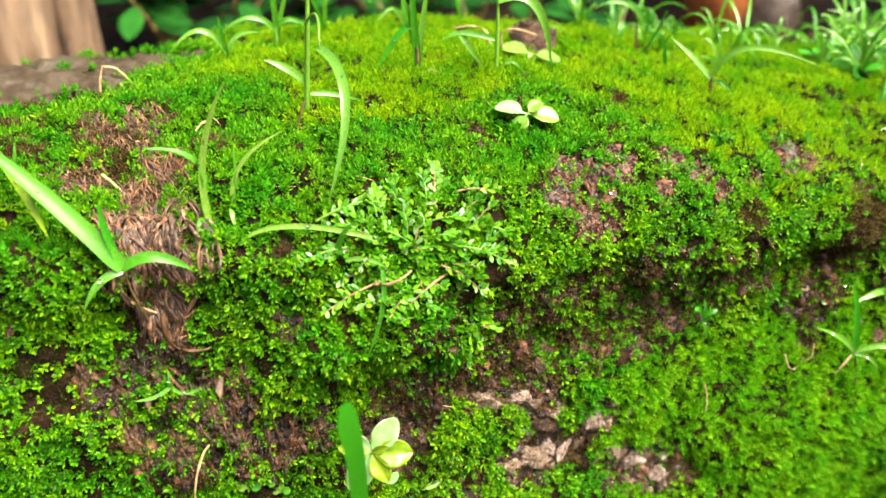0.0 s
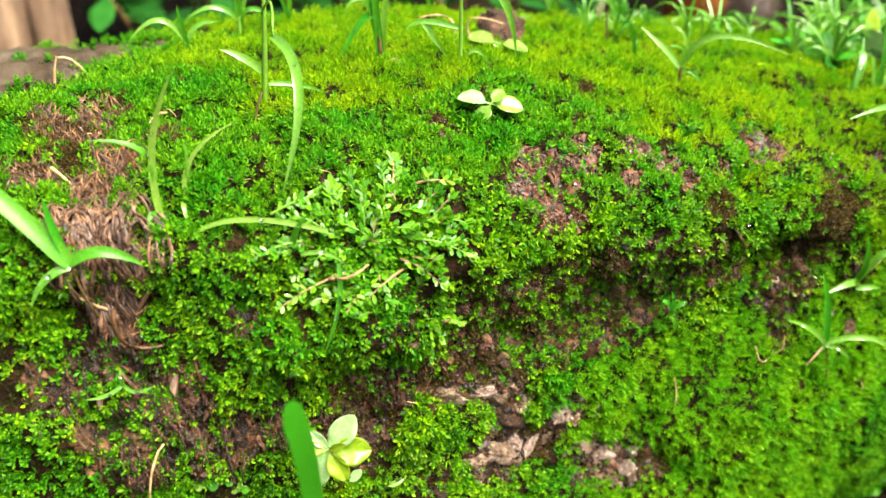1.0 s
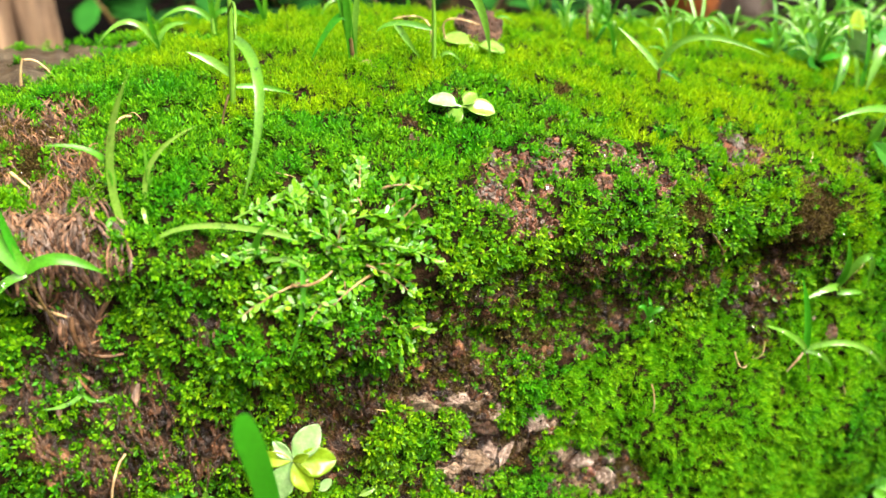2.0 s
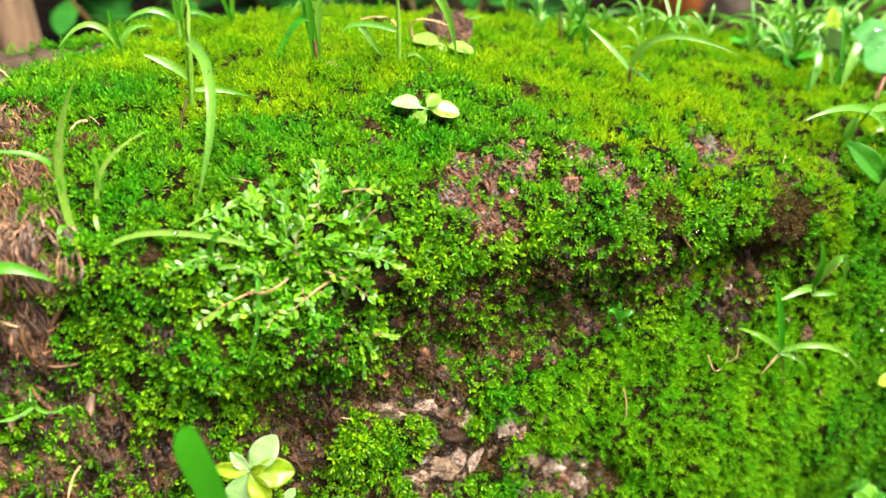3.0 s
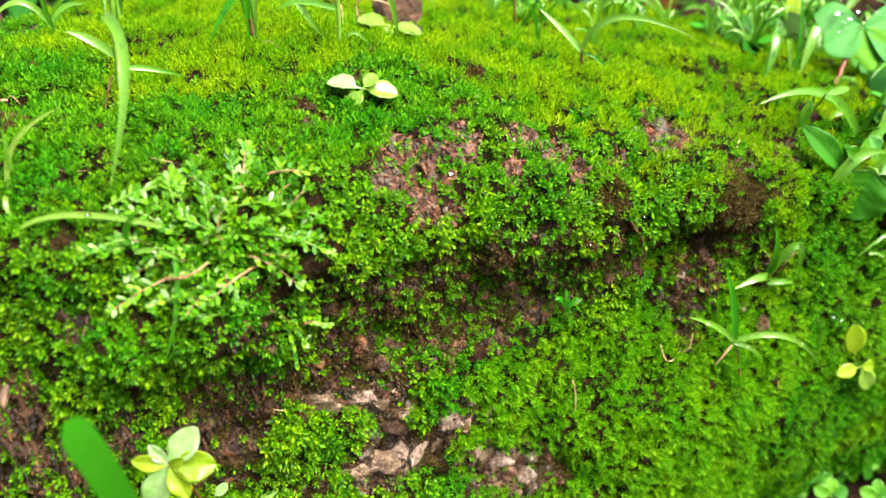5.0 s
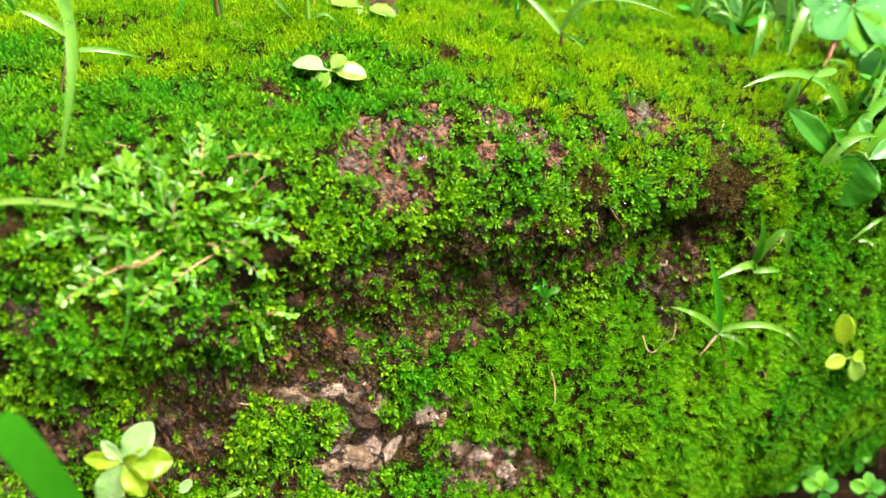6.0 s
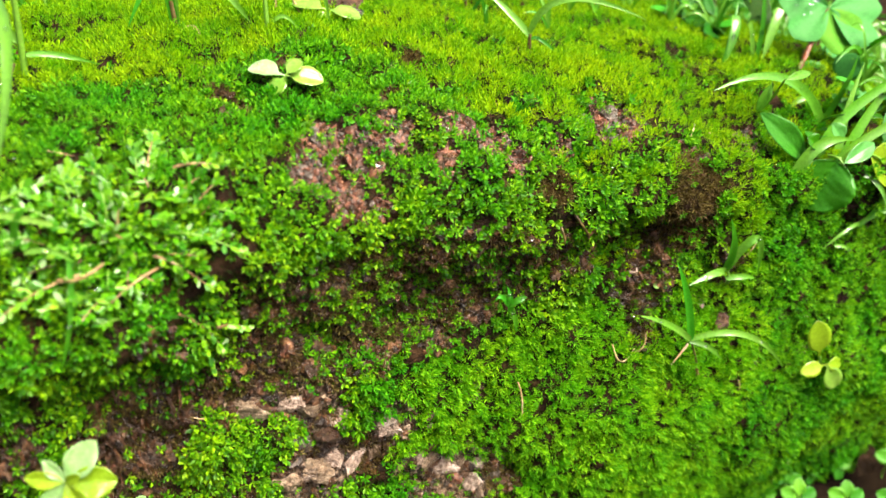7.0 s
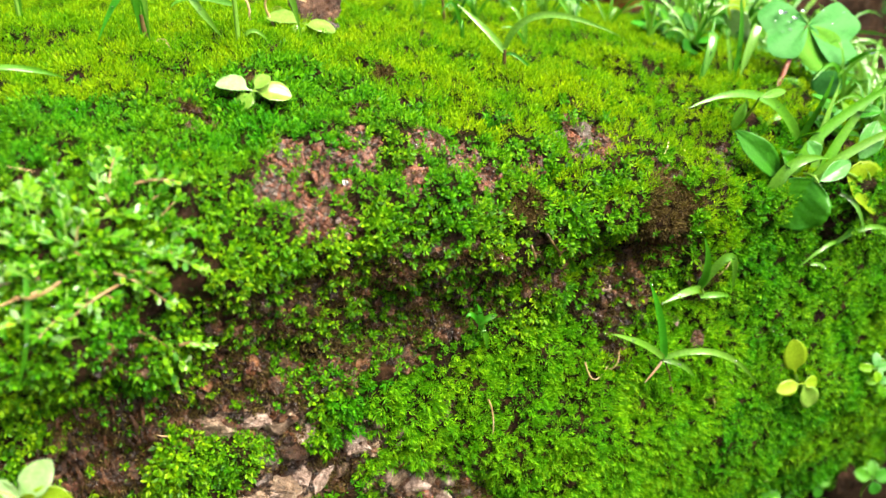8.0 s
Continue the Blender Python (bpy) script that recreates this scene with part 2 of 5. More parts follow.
BROWN = [(0.345, 0.343, 0.034, 0.009), (0.338, 0.334, 0.020, 0.009), (0.318, 0.336, 0.040, 0.008), (0.338, 0.330, -0.003, 0.006), (0.347, 0.330, 0.008, 0.006), (0.372, 0.326, 0.002, 0.004), (0.385, 0.330, 0.020, 0.006), (0.405, 0.326, -0.040, 0.003),
         (0.111, 0.329, 0.032, 0.009), (0.122, 0.335, 0.013, 0.011), (0.112, 0.330, -0.004, 0.010), (0.146, 0.328, -0.030, 0.007), (0.143, 0.333, 0.019, 0.009),
         (0.163, 0.333, 0.018, 0.009), (0.171, 0.334, 0.027, 0.009), (0.184, 0.329, -0.010, 0.008), (0.205, 0.331, -0.030, 0.006), (0.197, 0.329, -0.020, 0.006), (0.264, 0.321, -0.060, 0.007)]
COVER = [(0.166, 0.337, 0.101, 0.008), (0.167, 0.331, 0.090, 0.008), (0.166, 0.326, 0.079, 0.007), (0.172, 0.342, 0.105, 0.006)]
TUFT = [(0.154, 0.332, -0.010, 0.011), (0.166, 0.332, -0.002, 0.006), (0.140, 0.330, 0.002, 0.008), (0.149, 0.329, -0.020, 0.006), (0.205, 0.333, 0.010, 0.008), (0.200, 0.331, -0.006, 0.006)]

fleck = np.random.default_rng(12)
on_top = np.nonzero((normals[:, 2] > 0.45) & (skin[:, 0] > -0.05) & (skin[:, 0] < 0.43) & (skin[:, 1] < 0.54))[0]
DEAD += [(*skin[i], r) for i, r in zip(fleck.choice(on_top, 22), fleck.uniform(0.0012, 0.0030, 22))]
to_side = on_top[(skin[on_top, 0] < 0.05) & (skin[on_top, 1] > 0.37) & (skin[on_top, 1] < 0.49)]
OLIVE = [(*skin[i], r) for i, r in zip(fleck.choice(to_side, 26), fleck.uniform(0.003, 0.007, 26))]
BANK = [(0.500, 0.400, 0.060, 0.036), (0.560, 0.400, 0.040, 0.050), (0.488, 0.360, 0.052, 0.022), (0.510, 0.470, 0.070, 0.038), (0.570, 0.480, 0.050, 0.055), (0.474, 0.350, 0.055, 0.012), (0.530, 0.350, 0.020, 0.026), (0.62, 0.44, 0.0, 0.06)]


def worn(p, spots, edge=0.35):
    """How bare the skin is: 1 inside the spots, ragged at their rims."""
    wobble = 0.45 * fractal(p, 0.012, 3, 31) + 0.25 * fractal(p, 0.004, 2, 41)
    out = np.zeros(len(p))
    for x, y, z, r in spots:
        d = np.sqrt(((p - (x, y, z)) ** 2).sum(1)) / (1.3 * r) + wobble
        out = np.maximum(out, 1 - smooth(1.0 - edge, 1.0 + edge, d))
    return out


bare = worn(skin, RED + EARTH + EARTH_LOW + BROWN + PALE + FIBRE)
pad = worn(skin, TUFT)
rough_earth = worn(skin, EARTH + BROWN)
lumps = 0.0035 * pad + 0.006 * fractal(skin, 0.05, 3, 1) + 0.0060 * fractal(skin, 0.017, 2, 5) + 0.0030 * fractal(skin, 0.007, 2, 7)
skin = skin + normals * (lumps - 0.003 * bare + bare * 0.0028 * fractal(skin, 0.006, 3, 9) + rough_earth * (0.0050 * fractal(skin, 0.010, 3, 15) - 0.001))[:, None]
normals = grid_normals(skin) * (1 if grid_normals(skin)[(NX // 2) * NV + NV // 2][2] > 0 else -1)


def mesh_from(name, verts, faces, mat, smooth_shade=True):
    """One mesh from arrays of vertices and equal-sided faces."""
    verts, faces = np.asarray(verts, np.float32), np.asarray(faces, np.int32)
    me = bpy.data.meshes.new(name)
    me.vertices.add(len(verts))
    me.vertices.foreach_set("co", verts.ravel())
    side = faces.shape[1]
    me.loops.add(faces.size)
    me.loops.foreach_set("vertex_index", faces.ravel())
    me.polygons.add(len(faces))
    me.polygons.foreach_set("loop_start", np.arange(0, faces.size, side, dtype=np.int32))
    me.polygons.foreach_set("use_smooth", np.full(len(faces), smooth_shade))
    me.update(calc_edges=True)
    me.materials.append(mat)
    return me


ij = (np.arange(NX - 1)[:, None] * NV + np.arange(NV - 1)[None]).ravel()
skin_faces = np.stack([ij, ij + NV, ij + NV + 1, ij + 1], 1)

# the body itself, with what shows through the gaps in the growth
low_wall = tagged(new("low_wall"), "old weathered masonry wall overgrown with bright green moss", "wall", kind="structure")
body_me = mesh_from("wall_body", skin, skin_faces, M_earth)
for m in (M_red, M_mortar, M_fibre, M_slab):
    body_me.materials.append(m)
mid = skin[skin_faces].mean(1)
index = np.zeros(len(mid), np.int32)
for n, spots in enumerate((RED, PALE, FIBRE, SLAB), 1):
    index[worn(mid, [(x, y, z, r * 1.1) for x, y, z, r in spots]) > 0.5] = n
body_me.polygons.foreach_set("material_index", index)
wall_body = new("wall_body", body_me)
wall_body.parent = low_wall
for end in (0, NX - 1):
    rim = skin[end * NV:(end + 1) * NV]
    cap = new("end_face", bpy.data.meshes.new("end_face"))
    cap.data.from_pydata(rim.tolist(), [], [list(range(NV))])
    cap.data.materials.append(M_earth)
    cap.parent = low_wall


# ---- moss: very many small shoots of four kinds ----
def leaf(base, out, up, length, width, fold):
    """Four corners of one folded leaflet."""
    side = np.cross(out, up)
    side /= np.linalg.norm(side) + 1e-9
    b, t = np.array(base), np.array(base) + np.array(out) * length
    m = b + (t - b) * 0.55 + np.array(up) * fold
    return [b, m + side * width / 2, t, m - side * width / 2]


def shoot(rng, leaves, length, width, height, spread):
    """One shoot along +z: leaflets spiral up a stem that is hidden by them."""
    verts, faces = [], []
    for i in range(leaves):
        a = i * 2.4 + rng.uniform(-0.3, 0.3)
        f = i / max(1, leaves - 1)
        tilt = spread * (1.15 - 0.8 * f) + rng.uniform(-0.15, 0.15)
        out = np.array([math.cos(a) * math.sin(tilt), math.sin(a) * math.sin(tilt), math.cos(tilt)])
        up = np.array([-math.cos(a) * math.cos(tilt), -math.sin(a) * math.cos(tilt), math.sin(tilt)])
        n = len(verts)
        s = rng.uniform(0.8, 1.15)
        verts += leaf((0, 0, height * f), out, up, length * s, width * s, -0.12 * length)
        faces += [(n, n + 1, n + 2), (n, n + 2, n + 3)]
    return np.array(verts), np.array(faces)


def scatter(points, axes, size, templates, rng):
    """Set a randomly turned template at each point, its z along the axis."""
    all_v, all_f, base = [], [], 0
    pick = rng.integers(0, len(templates), len(points))
    for k, (tv, tf) in enumerate(templates):
        sel = pick == k
        p, z, s = points[sel], axes[sel], size[sel]
        r = rng.normal(size=(len(p), 3))
        x = np.cross(r, z)
        x /= np.linalg.norm(x, axis=1, keepdims=True) + 1e-9
        y = np.cross(z, x)
        v = p[:, None] + s[:, None, None] * (tv[None, :, :1] * x[:, None] + tv[None, :, 1:2] * y[:, None] + tv[None, :, 2:] * z[:, None])
        f = tf[None] + (np.arange(len(p)) * len(tv))[:, None, None] + base
        all_v.append(v.reshape(-1, 3))
        all_f.append(f.reshape(-1, tf.shape[1]))
        base += len(p) * len(tv)
    return np.concatenate(all_v), np.concatenate(all_f)


def sample_skin(count, rng, keep):
    """Random places on the skin, evenly over its area, where keep(face middles) is true."""
    m = skin[skin_faces].mean(1)
    ok = np.nonzero(keep(m))[0]
    q = skin[skin_faces[ok]]
    area = np.linalg.norm(np.cross(q[:, 1] - q[:, 0], q[:, 3] - q[:, 0]), axis=1)
    f = ok[rng.choice(len(ok), count, p=area / area.sum())]
    a, b = rng.random((count, 1)), rng.random((count, 1))
    q, n = skin[skin_faces[f]], normals[skin_faces[f]].mean(1)
    p = (q[:, 0] * (1 - a) + q[:, 1] * a) * (1 - b) + (q[:, 3] * (1 - a) + q[:, 2] * a) * b
    return p, n / np.linalg.norm(n, axis=1, keepdims=True)


rng = np.random.default_rng(7)
near = lambda m: (m[:, 0] > -0.12) & (m[:, 0] < 0.72) & (m[:, 1] < 0.64) & (m[:, 2] > -0.19)
mp, mn = sample_skin(175000, rng, near)
gap = np.maximum(np.maximum(worn(mp, PALE + FIBRE) * 0.95, worn(mp, RED) * 0.80), np.maximum(worn(mp, EARTH) * 0.38, np.maximum(worn(mp, EARTH_LOW) * 0.62, worn(mp, DEAD) * 0.86)))
gap = np.maximum(gap, np.maximum(worn(mp, BROWN) * 0.70, worn(mp, OLIVE) * 0.55))
gap = np.maximum(gap, np.maximum(worn(mp, SLAB, 0.12) * 0.995, worn(mp, BANK) * 0.40))
face = mn[:, 1] < -0.5                                             # the upright front
holes = np.maximum(smooth(0.10, 0.42, fractal(mp, 0.016, 3, 61)) * np.where(face, 0.85, 0.30), smooth(0.05, 0.45, fractal(mp, 0.006, 2, 66)) * np.where(face, 0.7, 0.34))
cushion = face & (mp[:, 0] > 0.22) & (mp[:, 2] < 0.012)
chance = np.maximum((1 - gap) * (1 - holes * np.where(cushion, 0.45, 1.0)), np.maximum(0.9 * worn(mp, TUFT), np.maximum(0.30 * worn(mp, EARTH), 0.85 * worn(mp, COVER))))
kept = rng.random(len(mp)) < chance
mp, mn, face = mp[kept], mn[kept], face[kept]
mix_n = 0.03 * fractal(mp, 0.03, 2, 71)
fine = face & (mp[:, 0] + mix_n > 0.225) & (mp[:, 0] + mix_n < 0.405) & (mp[:, 2] + 0.5 * mix_n < 0.012)
leafy = face & ~fine & ((mp[:, 0] + mix_n < 0.20) | ((mp[:, 2] > 0.012) & (mp[:, 0] + mix_n < 0.35)))
top = ~face & (mp[:, 1] + mix_n > 0.405 - 0.10 * smooth(0.2, 0.36, mp[:, 0])) & (mp[:, 0] + 2 * mix_n > 0.085)
stripe = (np.abs(mp[:, 0] - 0.388 + 0.3 * mix_n) < 0.012) & (mp[:, 2] > 0.015) & (mp[:, 2] < 0.095)
top, fine, leafy = top | stripe, fine & ~stripe, leafy & ~stripe
middle = ~(fine | leafy | top)
KINDS = (("fine_moss_cushion", fine, M_moss_fine, (10, 0.0032, 0.00055, 0.0026, 0.75), 0.45, "dense fine-leaved green moss cushion on the wall's foot"),
         ("leafy_moss_mat", leafy, M_moss_leafy, (8, 0.0027, 0.00125, 0.0017, 1.2), 0.5, "bright green leafy moss hanging on the wall face"),
         ("moss_turf", top, M_moss_top, (9, 0.0025, 0.00055, 0.0028, 0.9), 0.9, "yellow-green moss turf on the wall's top"),
         ("green_moss_mat", middle, M_moss_mid, (9, 0.0026, 0.0009, 0.0020, 1.05), 0.75, "fresh green moss mat on the wall's shoulder"))
for name, sel, mat, shape, upward, label in KINDS:
    p, n = mp[sel], mn[sel]
    axis = n * (1 - 0.45 * upward) + np.array([0, -0.1, 0.55 * upward]) + rng.normal(size=p.shape) * 0.28
    axis /= np.linalg.norm(axis, axis=1, keepdims=True)
    p = p + n * (rng.uniform(-0.0016, 0.0024, len(p)) + 0.0006 * worn(p, EARTH) + 0.0026 * fractal(p, 0.006, 2, 81))[:, None]
    size = rng.uniform(0.65, 1.25, len(p)) * (1 + 0.25 * fractal(p, 0.02, 2, 91))
    size *= 1 - 0.16 * worn(p, EARTH + RED)
    v, f = scatter(p, axis, size, [shoot(rng, *shape) for _ in range(5)], rng)
    tagged(new(name, mesh_from(name, v, f, mat)), label, "moss", kind="stuff")

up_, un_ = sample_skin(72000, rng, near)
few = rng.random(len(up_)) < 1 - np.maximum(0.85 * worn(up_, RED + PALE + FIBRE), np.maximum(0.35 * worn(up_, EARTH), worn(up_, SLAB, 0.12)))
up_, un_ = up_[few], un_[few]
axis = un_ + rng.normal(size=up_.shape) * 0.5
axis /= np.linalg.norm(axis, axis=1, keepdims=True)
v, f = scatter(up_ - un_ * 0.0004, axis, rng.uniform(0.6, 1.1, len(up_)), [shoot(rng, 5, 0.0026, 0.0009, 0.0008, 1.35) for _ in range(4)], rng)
dp, dn = sample_skin(11000, rng, lambda m: near(m) & ((worn(m, DEAD + OLIVE) > 0.25) | ((worn(m, EARTH + BROWN) > 0.3) & (fractal(m, 0.008, 2, 55) > -0.1))))
axis = dn + np.array([0, -0.1, 0.4]) + rng.normal(size=dp.shape) * 0.4
axis /= np.linalg.norm(axis, axis=1, keepdims=True)
dv, df = scatter(dp, axis, rng.uniform(0.6, 1.1, len(dp)), [shoot(rng, 8, 0.0026, 0.0006, 0.0024, 0.9) for _ in range(4)], rng)
tagged(new("dead_moss", mesh_from("dead_moss", dv, df, M_moss_dead)), "withered brown moss shoots in patches on the wall", "moss", kind="stuff")
tagged(new("old_moss", mesh_from("old_moss", v, f, M_moss_old)), "brown dead moss beneath the green shoots, darkened to deepen the gaps", "moss", kind="stuff")


# ---- crumbs of earth, brick and mortar in the bare places ----
def chunk(rng, sub=1):
    bm = bmesh.new()
    bmesh.ops.create_icosphere(bm, subdivisions=sub, radius=1.0)
    squash = rng.uniform(0.22, 1.0, 3)
    for v in bm.verts:
        v.co = Vector(np.array(v.co) * squash * rng.uniform(0.5, 1.35))
    bmesh.ops.triangulate(bm, faces=bm.faces)
    out = np.array([v.co[:] for v in bm.verts]), np.array([[v.index for v in f.verts] for f in bm.faces])
    bm.free()
    return out


for name, spots, mat, count, size_range, label in (
        ("earth_crumbs", EARTH + EARTH_LOW + BROWN, M_crumb, 13000, (0.0007, 0.0046), "wet brown crumbs of earth and rotten bark"),
        ("rubble_crumbs", PALE + BROWN, M_crumb, 2600, (0.0006, 0.0034), "brown rubble crumbs among the mortar"),
        ("brick_crumbs", RED, M_red, 1500, (0.0005, 0.0022), "reddish brown crumbs of weathered brick"),
        ("grit", RED + PALE[:2], M_grey, 2000, (0.0004, 0.0018), "grey wet grit in the worn patches"),
        ("mortar_crumbs", PALE, M_pale, 900, (0.0005, 0.0024), "pale crumbs of crumbling mortar")):
    p, n = sample_skin(count * 6, rng, lambda m: near(m) & (worn(m, spots) > 0.3))
    p, n = p[:count], n[:count]
    size = size_range[0] + (size_range[1] - size_range[0]) * rng.random(len(p)) ** 2.2
    tip = n + rng.normal(size=n.shape) * 0.6
    tip /= np.linalg.norm(tip, axis=1, keepdims=True)
    v, f = scatter(p + n * 0.0006, tip, size, [chunk(rng) for _ in range(10)], rng)
    tagged(new(name, mesh_from(name, v, f, mat, False)), label, "crumbs", kind="stuff")

# ---- the ground all round ----
gg = 120
gxy = np.stack(np.meshgrid(np.sinh(np.linspace(-5.2, 5.2, gg)) * 0.35 + 0.2, np.sinh(np.linspace(-5.2, 5.2, gg)) * 0.35 + 0.5, indexing="ij"), -1).reshape(-1, 2)
gz = -0.165 + 0.02 * fractal(np.c_[gxy, 0 * gxy[:, 0]], 0.3, 3, 101) * (np.abs(gxy).max(1) < 6)
gi = (np.arange(gg - 1)[:, None] * gg + np.arange(gg - 1)[None]).ravel()
tagged(new("ground", mesh_from("ground", np.c_[gxy, gz], np.stack([gi, gi + gg, gi + gg + 1, gi + 1], 1), M_ground)), "damp garden soil, toned dark in place of shade", "ground", kind="structure")


# ---- plants and loose things ----
from mathutils.bvhtree import BVHTree

body_tree = BVHTree.FromPolygons([tuple(p) for p in skin[::1].tolist()], skin_faces.tolist())
SIDE, RISE, OUT = Vector((0.92, -0.38, 0.0)), Vector((0.19, 0.46, 0.87)), Vector((-0.34, -0.80, 0.50))   # right, up and towards the camera, so plants spread to fit its view


def rooted(p):
    """The place on the wall nearest to p, and the wall's normal there."""
    q, n, _, _ = body_tree.find_nearest(Vector(p))
    return q, (n if n.dot(Vector(p) + Vector((0, -0.2, 0.3)) - q) > 0 else -n)


def fan(a, b, c=0.0):
    return SIDE * a + RISE * b + OUT * c


def part(name, me, parent, label=""):
    ob = new(name, me)
    ob.parent = parent
    if label:
        ob["label"] = label
    return ob


def thing(name, at, label, category, group=""):
    ob = new(name)
    ob.location = at
    ob.empty_display_size = 0.01
    return tagged(ob, label, category, group)


def curve_at(a, m, b, t):
    """A bow from a to b that passes m half-way."""
    c = 2 * m - (a + b) / 2
    return a * (1 - t) ** 2 + c * 2 * t * (1 - t) + b * t ** 2


def blade_mesh(name, a, m, b, width, mat, facing=OUT, fold=0.4, steps=12, twist=0.5, base=0.7, tip=2.2):
    """A grass blade: a bowed, folded strip with a long taper, about 0.2 mm thick at the rib."""
    a, m, b = Vector(a), Vector(m), Vector(b)
    verts, faces = [], []
    for i in range(steps + 1):
        t = i / steps
        p = curve_at(a, m, b, t)
        d = (curve_at(a, m, b, min(1, t + 0.02)) - curve_at(a, m, b, max(0, t - 0.02))).normalized()
        s = d.cross(facing)
        s = (s.normalized() if s.length > 1e-4 else Vector((1, 0, 0)))
        s = (Matrix.Rotation(twist * (t - 0.3), 3, d) @ s).normalized()
        up = s.cross(d).normalized()
        w = 0.40 * width * min(1.0, base + 3.0 * t) * (1 - max(0, (t - 0.35) / 0.65) ** tip) + 0.00008
        top = (p - s * w + up * w * fold, p, p + s * w + up * w * fold)
        verts += [*top, *[q - up * 0.00018 for q in top]]
        if i:
            n = 6 * i
            faces += [(n - 6, n - 5, n + 1, n), (n - 5, n - 4, n + 2, n + 1), (n - 2, n - 3, n + 3, n + 4), (n - 1, n - 2, n + 4, n + 5)]
    return mesh_from(name, [v[:] for v in verts], faces, mat)


def leaf_mesh(name, a, tip, width, mat, up, cup=0.25, droop=0.15, blunt=0.7, stalk=0.18, wave=0.0, nu=14, nw=6, veins=0.0, scallop=0.0):
    """A broad leaf from its stalk's start a to its tip: rounded outline, sunk midrib, cupped blade, real thickness."""
    a, tip, up = Vector(a), Vector(tip), Vector(up).normalized()
    d = tip - a
    length = d.length
    d.normalize()
    s = d.cross(up).normalized()
    up = s.cross(d)
    top, faces = [], []
    for i in range(nu + 1):
        t = (1 - math.cos(math.pi * i / nu)) / 2
        if t < stalk:
            w = width * 0.035
        else:
            q = ((t - stalk) / (1 - stalk)) ** (1.15 - 0.3 * blunt)
            w = width / 2 * max(0.03, (1 - abs(2 * q - 1) ** (1.7 + 0.6 * blunt)) ** (0.8 - 0.3 * blunt))
        w *= 1 + scallop * abs(math.sin(26 * t)) * min(1, 3 * t)
        for j in range(nw + 1):
            c = 2 * j / nw - 1
            h = -veins * width * max(0.0, math.cos(2 * math.pi * (6.5 * t - 1.6 * abs(c)))) ** 3 * (1 - 0.5 * abs(c)) - 1.4 * veins * width * math.exp(-(c / 0.12) ** 2) + cup * w * (abs(c) ** 1.5) - droop * length * t * t + wave * w * math.sin(9 * t + 3 * c) * abs(c) + 0.015 * width * (c * c) * math.sin(22 * t)
            top.append(a + d * (length * t) + s * (w * c) + up * h)
    m = nw + 1
    count = len(top)
    verts = top + [v - up * 0.00022 for v in top]
    for i in range(nu):
        for j in range(nw):
            k = i * m + j
            faces += [(k, k + 1, k + m + 1, k + m), (count + k, count + k + m, count + k + m + 1, count + k + 1)]
    rim = [j for j in range(m)] + [i * m + nw for i in range(1, nu + 1)] + [nu * m + j for j in range(nw - 1, -1, -1)] + [i * m for i in range(nu - 1, 0, -1)]
    for p, q in zip(rim, rim[1:] + rim[:1]):
        faces.append((p, count + p, count + q, q))
    return mesh_from(name, [v[:] for v in verts], faces, mat)


def stem_mesh(name, points, r0, r1, mat, sides=6, steps=8):
    """A tapered round stem along a bow (three points) or a straight line (two)."""
    pts = [Vector(p) for p in points]
    if len(pts) == 2:
        pts.insert(1, (pts[0] + pts[1]) / 2)
    verts, faces = [], []
    for i in range(steps + 1):
        t = i / steps
        p = curve_at(*pts, t)
        d = (curve_at(*pts, min(1, t + 0.03)) - curve_at(*pts, max(0, t - 0.03))).normalized()
        x = d.orthogonal().normalized()
        y = d.cross(x)
        r = r0 + (r1 - r0) * t
        for k in range(sides):
            an = 2 * math.pi * k / sides
            verts.append(p + x * (r * math.cos(an)) + y * (r * math.sin(an)))
        if i:
            for k in range(sides):
                a, b = (i - 1) * sides + k, (i - 1) * sides + (k + 1) % sides
                faces.append((a, b, b + sides, a + sides))
    return mesh_from(name, [v[:] for v in verts], faces, mat)


M_grass = leaf_material("fresh_grass", [(0.05, 0.26, 0.008), (0.09, 0.34, 0.012), (0.15, 0.42, 0.02)], (60.0, (0.8, 0.95, 0.8)), 0.34, 0.45, 0.5, 0.1, True)
M_grass_deep = leaf_material("deep_green_grass", [(0.05, 0.33, 0.010), (0.07, 0.40, 0.015)], (30.0, (0.8, 0.9, 0.8)), 0.35, 0.4, 0.4, 0.1, True)
M_grass_pale = leaf_material("pale_grass", [(0.11, 0.34, 0.02), (0.20, 0.43, 0.05)], (60.0, (0.85, 0.95, 0.7)), 0.25, 0.4, 0.7, 0.1, True, wet=0.4)
M_pale_leaf = leaf_material("pale_yellow_green_leaf", [(0.20, 0.38, 0.045), (0.30, 0.48, 0.08)], (200.0, (0.75, 0.9, 0.6)), 0.2, 0.35, 0.6, 0.25, True, wet=0.4)
M_yellow_leaf = leaf_material("yellow_green_leaf", [(0.24, 0.40, 0.015), (0.32, 0.47, 0.02)], (150.0, (0.85, 0.9, 0.6)), 0.25, 0.35, 0.6, 0.25, True, wet=0.4)
M_creeper = leaf_material("glossy_creeper_leaf", [(0.034, 0.18, 0.002), (0.090, 0.30, 0.004), (0.20, 0.43, 0.008)], (90.0, (0.8, 0.95, 0.9)), 0.28, 0.35, 0.35, 0.12, True, wet=0.25)
M_dark_leaf = leaf_material("deep_green_leaf", [(0.02, 0.15, 0.006), (0.06, 0.28, 0.012)], (90.0, (0.7, 0.8, 0.7)), 0.42, 0.35, 0.3, 0.5, True)
